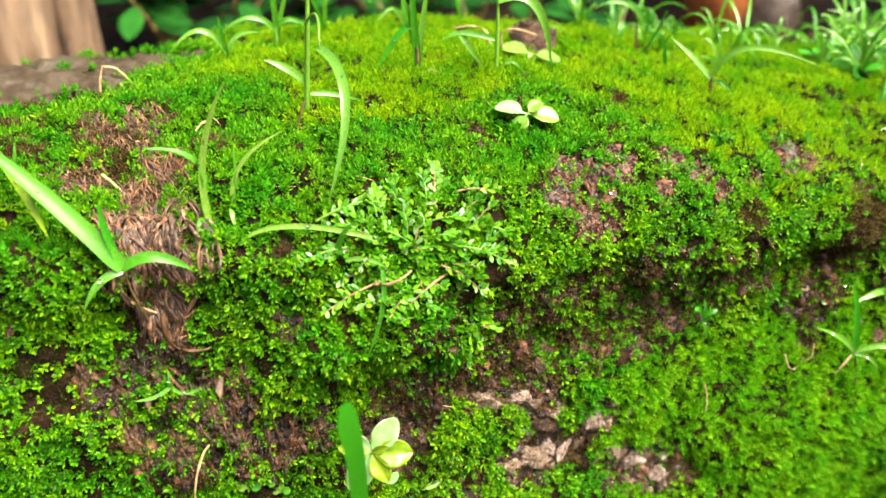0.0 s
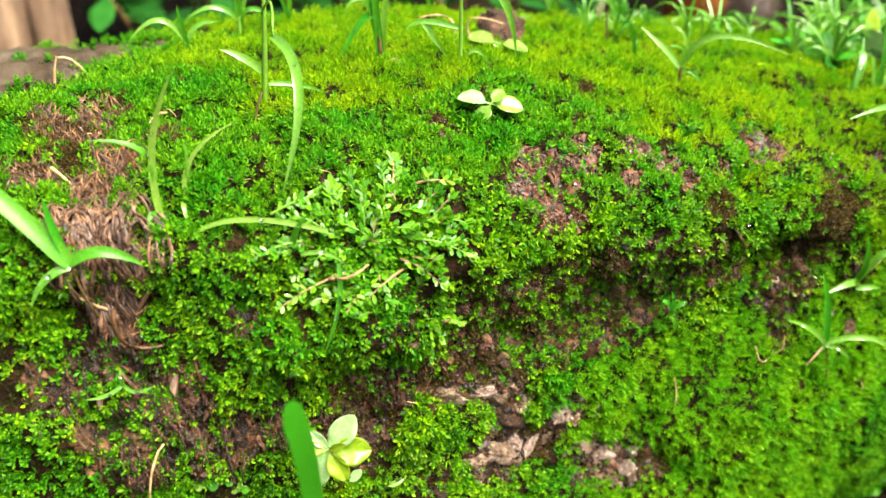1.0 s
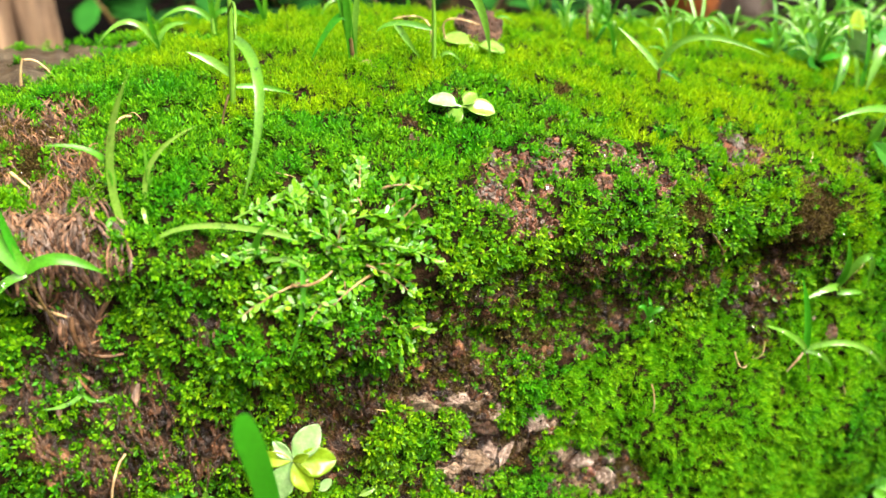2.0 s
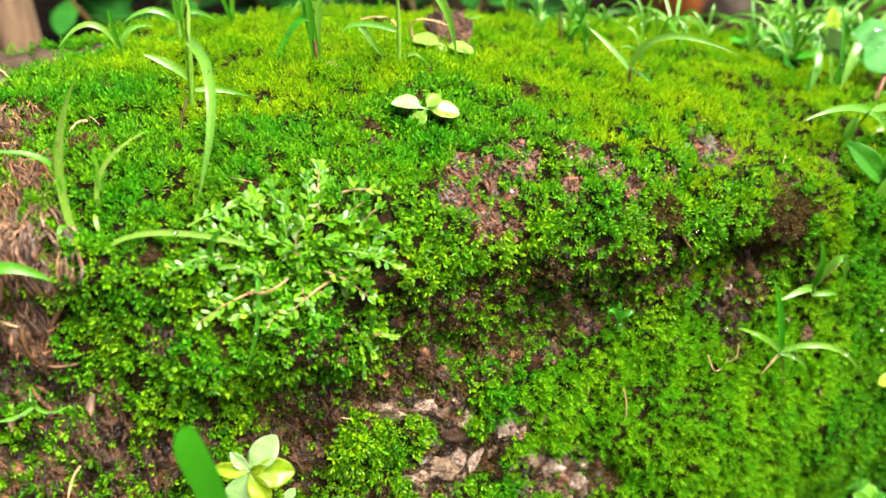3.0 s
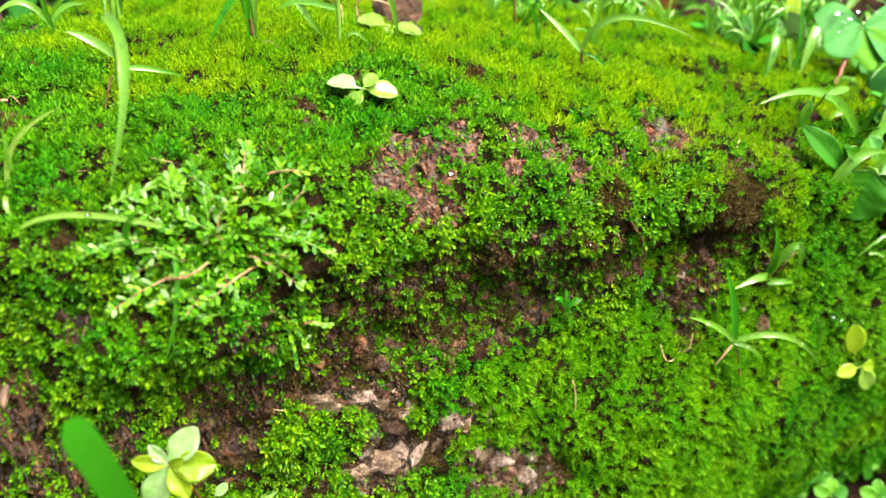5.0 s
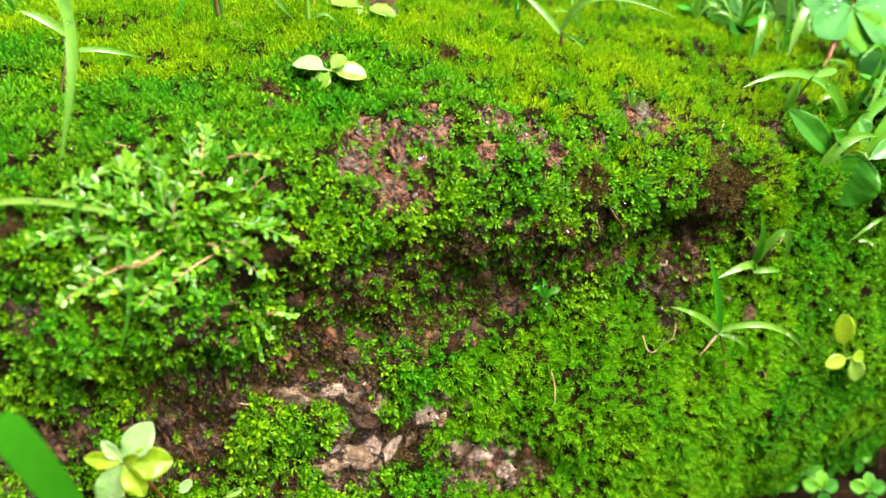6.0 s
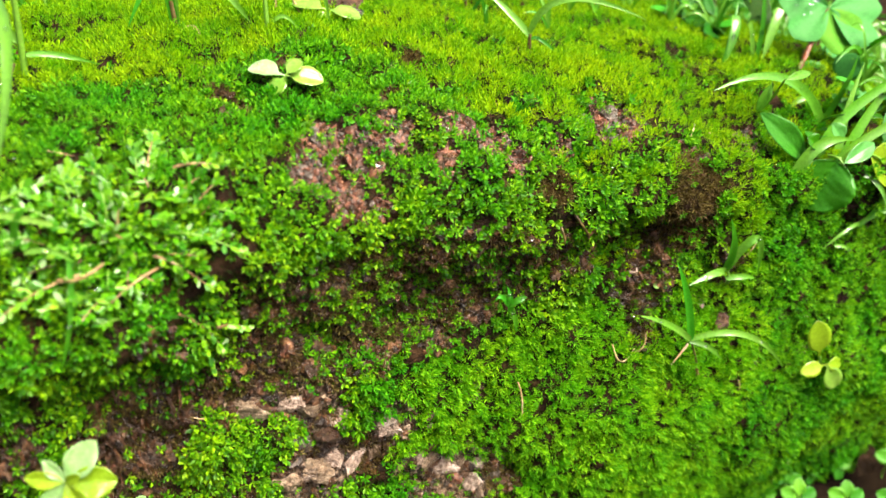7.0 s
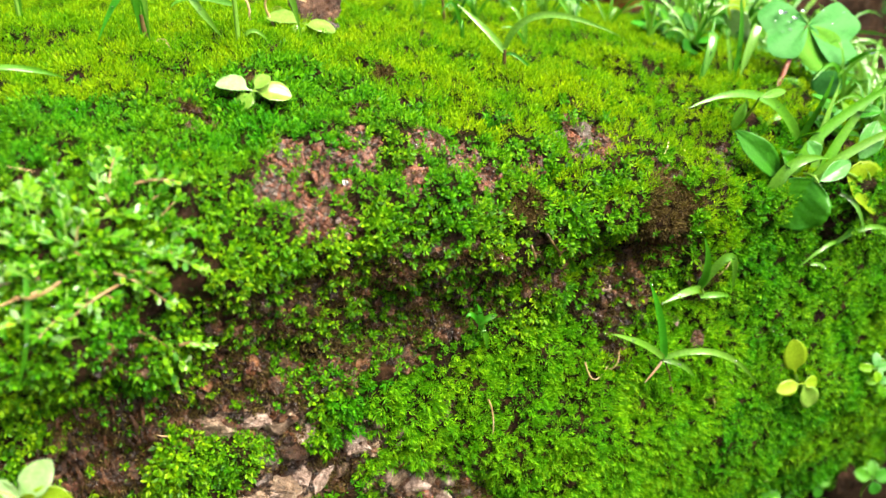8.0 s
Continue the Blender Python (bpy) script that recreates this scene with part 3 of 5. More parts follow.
M_blue_leaf = leaf_material("dewy_blue_green_leaf", [(0.06, 0.27, 0.05), (0.08, 0.31, 0.065)], (120.0, (0.85, 1.0, 0.9)), 0.6, 0.35, 0.25, 0.25, True)
M_dewy_leaf = leaf_material("whitish_dewy_leaf", [(0.06, 0.25, 0.03), (0.10, 0.32, 0.06)], (120.0, (0.85, 1.0, 0.8)), 0.35, 0.3, 0.5, 0.2, True, wet=0.4)
M_sorrel = leaf_material("light_green_sorrel", [(0.11, 0.33, 0.02), (0.13, 0.36, 0.03)], (120.0, (0.85, 1.0, 0.9)), 0.65, 0.35, 0.15, 0.2, True)
# leaf whitened in its base colour, in place of the sky's reflection
M_white_leaf = leaf_material("sky_glint_white_leaf", [(0.30, 0.47, 0.18), (0.38, 0.53, 0.25)], (200.0, (0.7, 0.9, 0.6)), 0.22, 0.3, 0.9, 0.25, True, wet=0.4)
M_stem = earth_material("brown_plant_stem", [(0.04, 0.025, 0.006), (0.11, 0.07, 0.02), (0.19, 0.14, 0.045)], 200.0, (0.3, 0.6), 0.2)
M_red_stem = earth_material("russet_stem", [(0.12, 0.035, 0.012), (0.24, 0.075, 0.025)], 200.0, (0.3, 0.5), 0.2)
M_green_stem = leaf_material("green_stem", [(0.16, 0.34, 0.03), (0.2, 0.4, 0.05)], (90.0, (0.9, 0.95, 0.8)), 0.35, 0.15, 0.5, 0.1, True)
M_drop, _nt, _b = material("water")
_b.inputs["Base Color"].default_value = (1, 1, 1, 1)
_b.inputs["Roughness"].default_value = 0.02
_b.inputs["IOR"].default_value = 1.33
_b.inputs["Transmission Weight"].default_value = 1.0


# -- grass seedlings on the wall --
def grass(root, label, blades, stem=None, mats=(M_grass,), stem_r=0.0007, stem_mat=None, facing=OUT):
    """A seedling: an optional stem and blades (start, middle, tip, width), all from its root."""
    at, n = rooted(root)
    at = at + n * 0.0015
    ob = thing("grass_seedling", at, label, "grass", "grass seedlings")
    if stem:
        part("stem", stem_mesh("stem", [(0, 0, -0.001), *[Vector(p) for p in stem]], stem_r, stem_r * 0.7, stem_mat or M_green_stem), ob)
    for i, (a, m, b, w) in enumerate(blades):
        part("blade", blade_mesh("blade", a, m, b, w, mats[i % len(mats)], facing, twist=0.3 + 0.2 * (i % 3)), ob)
    return ob


O = (0, 0, 0)
grass((0.020, 0.351, 0.075), "fresh green grass seedling with one broad long blade", [
    (Vector((-0.007, -0.004, 0.029)), Vector((-0.007, -0.004, 0.029)) + fan(-0.022, 0.023, 0.008), Vector((-0.007, -0.004, 0.029)) + fan(-0.060, 0.053, 0.008), 0.0080),
    ((-0.007, -0.004, 0.029), (0.005, -0.007, 0.033), (0.018, -0.009, 0.025), 0.0050),
    ((-0.007, -0.004, 0.028), (-0.016, -0.005, 0.025), (-0.023, -0.006, 0.015), 0.0036),
    ((-0.007, -0.003, 0.029), (-0.010, -0.001, 0.042), (-0.011, 0.000, 0.055), 0.0036)],
    [(-0.004, -0.004, 0.013), (-0.007, -0.004, 0.029)], (M_grass, M_grass, M_grass_pale, M_grass_deep), 0.0006, M_stem, OUT + Vector((0.3, 0, 0.3)))
grass((-0.028, 0.405, 0.116), "yellowing grass seedling drooping over the moss", [
    ((0.002, -0.002, 0.014), (0.011, -0.030, 0.005), (0.016, -0.049, -0.003), 0.0042), (O, (-0.002, 0.000, 0.018), (-0.004, -0.006, 0.034), 0.0036), ((0.004, -0.010, 0.011), (0.008, -0.014, 0.012), (0.010, -0.012, 0.020), 0.0022)], [(0, 0, 0.007), (0.002, -0.002, 0.014)], (M_yellow_leaf, M_grass_pale, M_grass))
# main blade's pale colour and sunward facing make up for grazing light
grass((0.049, 0.356, 0.112), "pale green grass seedling with an upright blade", [
    (O, (0.0005, -0.001, 0.030), (0.011, -0.005, 0.058), 0.0036), ((0, 0, 0.016), (-0.004, 0, 0.029), (-0.020, 0.002, 0.034), 0.0028),
    (O, (-0.004, -0.004, 0.004), (-0.006, -0.008, -0.004), 0.0022)], None, (M_pale_leaf, M_grass, M_grass), facing=Vector((0.3, -0.75, 0.55)))
# brightened likewise by a paler leaf colour and a sunward turn
grass((0.059, 0.360, 0.112), "small pale green grass seedling with bowed blade", [
    (O, (0.004, -0.001, 0.019), (0.021, -0.003, 0.031), 0.0021), ((0.002, 0, 0.010), (0.002, -0.001, 0.018), (0.002, -0.001, 0.026), 0.0020),
    (O, (-0.002, -0.006, 0.002), (-0.001, -0.010, -0.005), 0.0022)], None, (M_pale_leaf, M_grass_pale), facing=Vector((0.3, -0.75, 0.55)))
grass((0.105, 0.422, 0.121), "tall grass seedling with hanging glossy blade", [
    ((0.001, 0, 0.014), (-0.007, 0.001, 0.021), (-0.016, 0.004, 0.025), 0.0042), ((-0.004, -0.044, 0.044), (-0.003, -0.075, 0.034), (-0.015, -0.087, 0.000), 0.0044),
    ((0.002, -0.002, 0.009), (0.014, -0.004, 0.008), (0.027, -0.006, 0.003), 0.0026), ((0.003, 0, 0.050), (0.005, -0.002, 0.066), (0.014, -0.006, 0.078), 0.004)],
    [(0.002, -0.001, 0.026), (0.004, -0.001, 0.056)], (M_grass_pale, M_grass_pale, M_grass_pale, M_grass), 0.0013)
part("stem", stem_mesh("stem", [(0.002, -0.001, 0.040), (0.000, -0.028, 0.052), (-0.004, -0.045, 0.044)], 0.0006, 0.0005, M_green_stem), scene.objects["grass_seedling.004"])
grass((0.086, 0.507, 0.119), "grass seedling with arching blades at the wall's back edge", [
    ((0, 0, 0.006), (-0.012, 0.002, 0.019), (-0.028, 0.004, 0.009), 0.0034), ((0, 0, 0.006), (0.006, 0, 0.015), (0.017, -0.002, 0.016), 0.0030),
    ((0, 0, 0.004), (-0.002, 0, 0.016), (-0.003, 0, 0.026), 0.0026), (O, (-0.005, -0.004, 0.002), (-0.009, -0.006, -0.001), 0.0024)], None, (M_grass_pale, M_grass_pale, M_grass))
grass((0.120, 0.545, 0.113), "grass seedling with arching blades at the wall's back edge", [
    ((0, 0, 0.010), (-0.012, 0.002, 0.018), (-0.028, 0.004, 0.012), 0.0036), ((0, 0, 0.010), (0.008, -0.002, 0.016), (0.022, -0.004, 0.009), 0.0032),
    (O, (0.000, 0, 0.025), (-0.003, 0, 0.045), 0.0038), (O, (0.004, 0, 0.02), (0.010, -0.002, 0.036), 0.003)], [(0, 0, 0.006), (0, 0, 0.012)], (M_grass_pale, M_grass, M_grass), 0.0012)
grass((0.150, 0.555, 0.113), "thin grass seedling at the wall's back edge", [
    (O, (0.001, 0, 0.02), (0.001, 0, 0.04), 0.0030), ((0, 0, 0.016), (0.012, -0.002, 0.026), (0.028, -0.004, 0.016), 0.0030), (O, (-0.005, 0, 0.018), (-0.012, 0, 0.028), 0.0026)], None, (M_grass, M_grass_pale))
grass((0.165, 0.442, 0.122), "grass tuft with brown withered base", [
    (O, (-0.002, 0, 0.024), (-0.004, 0.001, 0.056), 0.0044), ((-0.002, 0, 0.024), (-0.008, 0.003, 0.022), (-0.019, 0.006, 0.004), 0.0040),
    (O, (-0.003, 0.001, 0.022), (-0.009, 0.002, 0.046), 0.0034), (O, (0.001, -0.001, 0.022), (0.005, -0.002, 0.050), 0.0036),
    (O, (0.006, -0.004, 0.004), (0.008, -0.008, -0.001), 0.0022)], [(-0.0005, 0, 0.008), (-0.001, 0, 0.015)], (M_grass, M_grass_deep, M_grass, M_grass_pale, M_straw), 0.0016, M_stem)
grass((0.201, 0.427, 0.122), "tall grass seedling with bowed glossy blades", [
    ((-0.0005, 0, 0.036), (0.016, -0.007, 0.034), (0.024, -0.011, 0.004), 0.0056), ((-0.001, 0, 0.018), (-0.015, 0.008, 0.020), (-0.024, 0.011, 0.016), 0.0030),
    ((-0.016, 0.008, 0.02), (-0.012, 0.006, 0.014), (-0.006, 0.003, 0.004), 0.0036), ((-0.001, 0, 0.04), (-0.004, 0, 0.056), (-0.010, 0, 0.066), 0.004),
    (O, (0.006, -0.003, 0.007), (0.012, -0.006, 0.001), 0.0020)], [(0, 0, 0.025), (-0.001, 0, 0.052)], (M_grass_pale, M_grass_pale, M_grass_pale, M_grass), 0.0010)
grass((0.321, 0.417, 0.104), "grass seedling with two long dewy blades", [
    ((0, 0, 0.008), (-0.008, 0.006, 0.018), (-0.018, 0.014, 0.028), 0.0036), ((0, 0, 0.010), (0.013, -0.011, 0.027), (0.041, -0.032, 0.020), 0.0038),
    ((0, 0, 0.006), (0.005, -0.004, 0.006), (0.014, -0.012, -0.004), 0.0018)], [(0, 0, 0.004), (0, 0, 0.009)], (M_grass_pale, M_grass_pale, M_grass), 0.0011, M_stem)
grass((0.090, 0.335, 0.105), "long pale grass blade lying over the creeper", [((0.012, -0.012, 0.006), (-0.018, 0.003, 0.009), (-0.036, 0.009, 0.000), 0.0024)], None, (M_pale_leaf,))
grass((0.104, 0.326, 0.095), "thin green grass blade hanging from the creeper", [((0.0, -0.008, 0.004), (-0.003, -0.014, -0.012), (-0.010, -0.014, -0.032), 0.0022), ((-0.012, 0.0, 0.006), (-0.004, -0.006, 0.008), (0.002, -0.010, 0.004), 0.002), ((-0.014, 0.006, 0.0), (-0.013, 0.002, 0.014), (-0.008, 0.0, 0.022), 0.0028)], None, (M_grass, M_grass_pale))
grass((0.026, 0.331, 0.056), "tiny three-armed grass seedling on the wall face", [
    ((0.001, -0.003, 0.004), (-0.005, -0.004, 0.0015), (-0.013, -0.003, 0.001), 0.0018), ((0.001, -0.003, 0.005), (0.005, -0.005, 0.001), (0.012, -0.005, 0.0015), 0.0016), ((0.001, -0.003, 0.002), (0.001, -0.004, 0.007), (0.001, -0.003, 0.011), 0.0016)], None, (M_grass_pale,))
grass((0.273, 0.337, 0.015), "tiny green grass seedling in the wall's hollow", [
    ((-0.003, -0.004, 0.009), (-0.004, -0.006, 0.017), (-0.006, -0.006, 0.024), 0.0026), ((-0.004, -0.005, 0.013), (0.000, -0.007, 0.0165), (0.004, -0.006, 0.0155), 0.0030), ((-0.004, -0.005, 0.013), (-0.008, -0.006, 0.019), (-0.011, -0.006, 0.0185), 0.0024), ((-0.003, -0.003, 0.012), (-0.001, -0.005, 0.006), (0, -0.005, -0.002), 0.0026)], None, (M_grass_deep, M_grass))
grass((0.366, 0.321, -0.029), "star-shaped grass seedling with dewy blades on the mossy face", [
    ((-0.012, -0.006, 0.024), (-0.019, -0.008, 0.048), (-0.030, -0.010, 0.073), 0.0042), ((-0.012, -0.006, 0.024), (-0.028, -0.009, 0.039), (-0.046, -0.010, 0.050), 0.0034),
    ((-0.012, -0.006, 0.024), (0.011, -0.017, 0.027), (0.040, -0.016, -0.002), 0.0034), ((-0.012, -0.006, 0.023), (-0.003, -0.009, 0.019), (0.005, -0.010, 0.010), 0.0030),
    ((-0.011, -0.004, 0.020), (-0.014, -0.005, 0.018), (-0.019, -0.004, 0.010), 0.0011)], [(-0.005, -0.004, 0.010), (-0.012, -0.006, 0.024)], (M_grass_deep, M_grass_pale, M_grass_pale, M_grass_pale, M_straw), 0.0006, M_stem)
grass((0.464, 0.336, 0.016), "fine pale grass seedling with thin arching blades", [
    ((0.004, -0.004, 0.004), (-0.008, -0.008, 0.006), (-0.020, -0.006, -0.004), 0.0022), ((0.004, -0.004, 0.004), (0.018, -0.010, 0.013), (0.036, -0.010, 0.004), 0.0030), ((0.004, -0.004, 0.002), (0.012, -0.008, 0.020), (0.018, -0.008, 0.036), 0.0024),
    ((0.030, -0.008, 0.006), (0.035, -0.010, 0.0), (0.034, -0.010, -0.014), 0.0022), ((-0.012, -0.006, -0.004), (-0.006, -0.008, -0.005), (0.000, -0.008, -0.012), 0.0018)], None, (M_grass_pale, M_grass_pale, M_grass))
grass((0.386, 0.331, 0.009), "grass seedling with curled blades on the mossy face", [
    ((-0.006, -0.004, 0.011), (0.003, -0.010, 0.029), (0.010, -0.008, 0.006), 0.0046), ((-0.006, -0.004, 0.010), (-0.016, -0.007, 0.013), (-0.029, -0.007, 0.010), 0.0042),
    ((-0.006, -0.004, 0.012), (-0.008, -0.008, 0.026), (-0.014, -0.010, 0.043), 0.0046), ((-0.004, -0.003, 0.005), (0.003, -0.006, 0.006), (0.011, -0.006, 0.003), 0.0032)], [(-0.002, -0.003, 0.005), (-0.006, -0.004, 0.012)], (M_grass_pale, M_grass_pale, M_grass, M_grass_pale))

# near blade that leans out in front of the wall
at, _ = rooted((0.085, 0.325, -0.12))
near_grass = thing("broad_grass", at, "broad dark green grass blade leaning out from the wall's foot", "grass")
part("blade", blade_mesh("blade", Vector(O), Vector((0.0745, 0.262, 0.036)) - at, Vector((0.063, 0.236, 0.1095)) - at, 0.0124, M_grass_deep, Vector((0.35, -0.75, 0.55)), twist=0.1, steps=60, base=0.9, tip=22.0, fold=0.08), near_grass)


# -- broad-leaved seedlings --
def seedling(name, root, label, leaves, mat, stem=None, stem_mat=None, stem_r=0.0006, group="broad-leaved seedlings", category="seedling", snap=True):
    """leaves: (start, tip, width, upward direction, cup); all from the root."""
    at = rooted(root)[0] if snap else Vector(root)
    ob = thing(name, at, label, category, group)
    if stem:
        part("stem", stem_mesh("stem", [(0, 0, -0.001), *stem], stem_r, stem_r * 0.8, stem_mat or M_green_stem), ob)
    for k, (a, b, w, up, cup, *more) in enumerate(leaves):
        part("leaf", leaf_mesh("leaf", a, b, w, mat[k % len(mat)], up, cup, *more), ob)
    return ob


Z = Vector((0, -0.25, 1))
hub = Vector((0, 0, 0.006))
# the first leaf's white highlight is put into its colour
seedling("seedling", (0.193, 0.380, 0.121), "pale yellow-green seedling with four rounded leaves", [
    (hub, hub + fan(-0.0140, 0.004), 0.0095, (0.3, -0.5, 1), 0.45), (hub, hub + fan(0.0145, -0.0010), 0.0092, (-0.2, -0.5, 1), 0.4), (hub, hub + fan(0.006, 0.006), 0.0075, Z, 0.35), (hub, hub + fan(-0.005, -0.007, 0.002), 0.0075, Z, 0.2)],
    (M_white_leaf, M_pale_leaf, M_pale_leaf, M_pale_leaf), [(0, 0, 0.003), hub])
seedling("seedling", (0.238, 0.464, 0.113), "pale green seedling with round leaves beside a stone", [
    (hub, hub + fan(-0.016, 0.005), 0.0120, Z, 0.3), (hub, hub + fan(0.016, -0.002), 0.0105, Z, 0.25), (hub, hub + fan(-0.002, -0.005, 0.003), 0.006, Z, 0.2)],
    (M_pale_leaf,), [(0, 0, 0.003), hub])
n0 = Vector((0.0885, 0.291, 0.037))
at = rooted((0.098, 0.328, -0.02))[0]
h0 = n0 - at
OVAL = (0.12, 0.30, 0.05, 0.10, 28, 10, 0.020)
# two leaves carry the reflected sky as a white base colour
seedling("seedling", at, "pale dewy seedling with large oval leaves at the wall's foot", [
    (h0, h0 + Vector((0.0105, 0.001, 0.0120)), 0.0098, OUT + Vector((0.4, 0, 0.5)), 0.30, *OVAL), (h0, h0 + Vector((0.0145, -0.006, -0.0005)), 0.0112, OUT, 0.30, *OVAL),
    (h0, h0 + Vector((0.0035, -0.008, -0.0100)), 0.0080, OUT, 0.35, *OVAL), (h0, h0 + Vector((-0.0105, -0.003, -0.0145)), 0.0100, OUT, 0.30, *OVAL),
    (h0, h0 + Vector((-0.0120, 0.0045, 0.002)), 0.0060, OUT, 0.3, *OVAL), (h0, h0 + Vector((-0.0055, 0.0050, 0.0065)), 0.0048, OUT, 0.3, *OVAL), (h0 + OUT * 0.001, h0 + Vector((0.004, -0.006, 0.006)), 0.0036, OUT, 0.4, *OVAL)],
    (M_white_leaf, M_yellow_leaf, M_yellow_leaf, M_white_leaf, M_yellow_leaf), [h0 * 0.5 + Vector((0.004, 0, -0.006)), h0], M_red_stem, 0.0009)
y0 = Vector((-0.006, -0.014, 0.009))
yo = OUT * 0.008
seedling("seedling", (0.448, 0.323, -0.053), "yellow-green seedling with four oval leaves on the mossy face", [
    (Vector((-0.010, -0.008, 0.013)) + yo, Vector((-0.017, -0.010, 0.035)) + yo, 0.0125, OUT, 0.12), (y0, Vector((0.006, -0.012, -0.011)) + yo, 0.0110, OUT, 0.2), (y0, Vector((-0.018, -0.008, 0.005)) + yo, 0.0080, OUT, 0.12), (y0, Vector((0.009, -0.008, 0.002)) + yo, 0.0075, OUT, 0.2)],
    (M_yellow_leaf, M_pale_leaf, M_yellow_leaf, M_yellow_leaf), [(-0.003, -0.008, 0.004), Vector((-0.010, -0.008, 0.013)) + yo])
for p, s in (((0.345, 0.331, 0.014), 0.6), ((0.262, 0.336, 0.052), 0.45), ((0.047, 0.330, 0.002), 0.9), ((0.052, 0.330, 0.004), 0.8), ((0.043, 0.330, -0.004), 0.8), ((0.055, 0.330, -0.002), 0.7), ((0.115, 0.332, -0.035), 0.7)):
    h = Vector((0, -0.003, 0.002))
    seedling("sprout", p, "tiny pale green sprout with paired round leaves", [(h, h + fan(0.0055 * s, 0.001), 0.0052 * s, OUT, 0.2), (h, h + fan(-0.0055 * s, 0.001), 0.0052 * s, OUT, 0.2), (h, h + fan(0.000, 0.0055 * s), 0.004 * s, OUT, 0.2)],
             (M_creeper, M_pale_leaf), [(0, -0.0015, 0.001), h], group="tiny sprouts")
for p, s in (((0.501, 0.320, -0.060), 1.1), ((0.515, 0.323, -0.063), 1.0), ((0.508, 0.320, -0.072), 0.9), ((0.520, 0.319, -0.082), 1.0)):
    h = Vector((-0.002, -0.008, 0.005))
    seedling("sprout", p, "small bright green sprout with paired leaves on the moss", [(h, h + fan(0.0075 * s, 0.002), 0.0048 * s, OUT, 0.2), (h, h + fan(-0.0080 * s, 0.001), 0.0048 * s, OUT, 0.2), (h, h + fan(0.001, 0.0080 * s), 0.0046 * s, OUT, 0.2), (h, h + fan(0.002, -0.0070 * s), 0.0044 * s, OUT, 0.2)],
             (M_dewy_leaf, M_creeper), [(0, -0.004, 0.002), h], group="tiny sprouts")
seedling("sprout", (0.108, 0.333, -0.018), "tiny white petal on the wet wall face", [((-0.003, -0.005, -0.002), (0.003, -0.006, 0.004), 0.0044, OUT, 0.3)], (M_white_leaf,), None, group="tiny sprouts")
seedling("sprout", (0.128, 0.333, -0.026), "fallen yellow-green grain on the wet wall face", [((-0.004, -0.004, 0.000), (0.005, -0.005, 0.003), 0.0030, OUT, 0.5)], (M_pale_leaf,), None, group="tiny sprouts")
for p, s in (((0.462, 0.335, -0.165), 0.8), ((0.480, 0.335, -0.165), 0.6), ((0.448, 0.335, -0.17), 0.6), ((0.500, 0.335, -0.165), 0.8)):
    h = Vector((0, -0.010, 0.012)) * s
    seedling("seedling", p, "fresh green seedling with round leaves at the wall's foot", [(h, h + fan(0.012 * s, 0.004), 0.010 * s, OUT, 0.2), (h, h + fan(-0.011 * s, 0.006), 0.010 * s, OUT, 0.2), (h, h + fan(0.001, 0.013 * s), 0.009 * s, OUT, 0.2), (h, h + fan(0.002, -0.010 * s), 0.008 * s, OUT, 0.2)],
             (M_grass, M_dark_leaf), [(0, -0.005, 0.004), h])

# -- the creeping plant with small glossy leaves --
creeper = thing("creeping_plant", rooted((0.124, 0.327, 0.098))[0], "creeping plant with many small glossy leaves on the moss", "creeper")
base_at = creeper.location.copy()
M_young = leaf_material("young_creeper_leaf", [(0.10, 0.33, 0.004), (0.18, 0.42, 0.010), (0.30, 0.50, 0.030)], (90.0, (0.85, 0.95, 0.9)), 0.16, 0.3, 0.8, 0.10, True, 0.9)
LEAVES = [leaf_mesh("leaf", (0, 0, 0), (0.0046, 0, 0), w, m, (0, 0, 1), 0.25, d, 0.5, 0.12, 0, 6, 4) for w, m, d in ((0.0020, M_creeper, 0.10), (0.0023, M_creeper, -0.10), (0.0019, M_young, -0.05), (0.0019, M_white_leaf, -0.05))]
rnd = random.Random(5)
heart = Vector((0.120, 0.328, 0.100))
M_runner = earth_material("tan_runner", [(0.10, 0.055, 0.020), (0.24, 0.15, 0.060), (0.36, 0.26, 0.12)], 200.0, (0.3, 0.6), 0.2)
# shoots of the creeper: start and tip; the named ones first, then shorter ones in between
shoots = [((0.086, 0.343, 0.111), (0.113, 0.344, 0.115)), ((0.094, 0.331, 0.104), (0.076, 0.331, 0.101)), ((0.108, 0.322, 0.092), (0.082, 0.321, 0.084)), ((0.132, 0.323, 0.088), (0.111, 0.314, 0.082)),
          ((0.134, 0.317, 0.072), (0.148, 0.324, 0.048)), ((0.142, 0.339, 0.115), (0.157, 0.336, 0.114)), ((0.134, 0.342, 0.113), (0.139, 0.355, 0.119)), ((0.138, 0.326, 0.098), (0.157, 0.318, 0.090)),
          ((0.130, 0.324, 0.092), (0.145, 0.317, 0.080)), ((0.118, 0.330, 0.100), (0.122, 0.321, 0.101)), ((0.146, 0.318, 0.062), (0.157, 0.328, 0.052)), ((0.140, 0.318, 0.060), (0.144, 0.328, 0.038))]
ends = [Vector(b) for _, b in shoots]
tries = 0
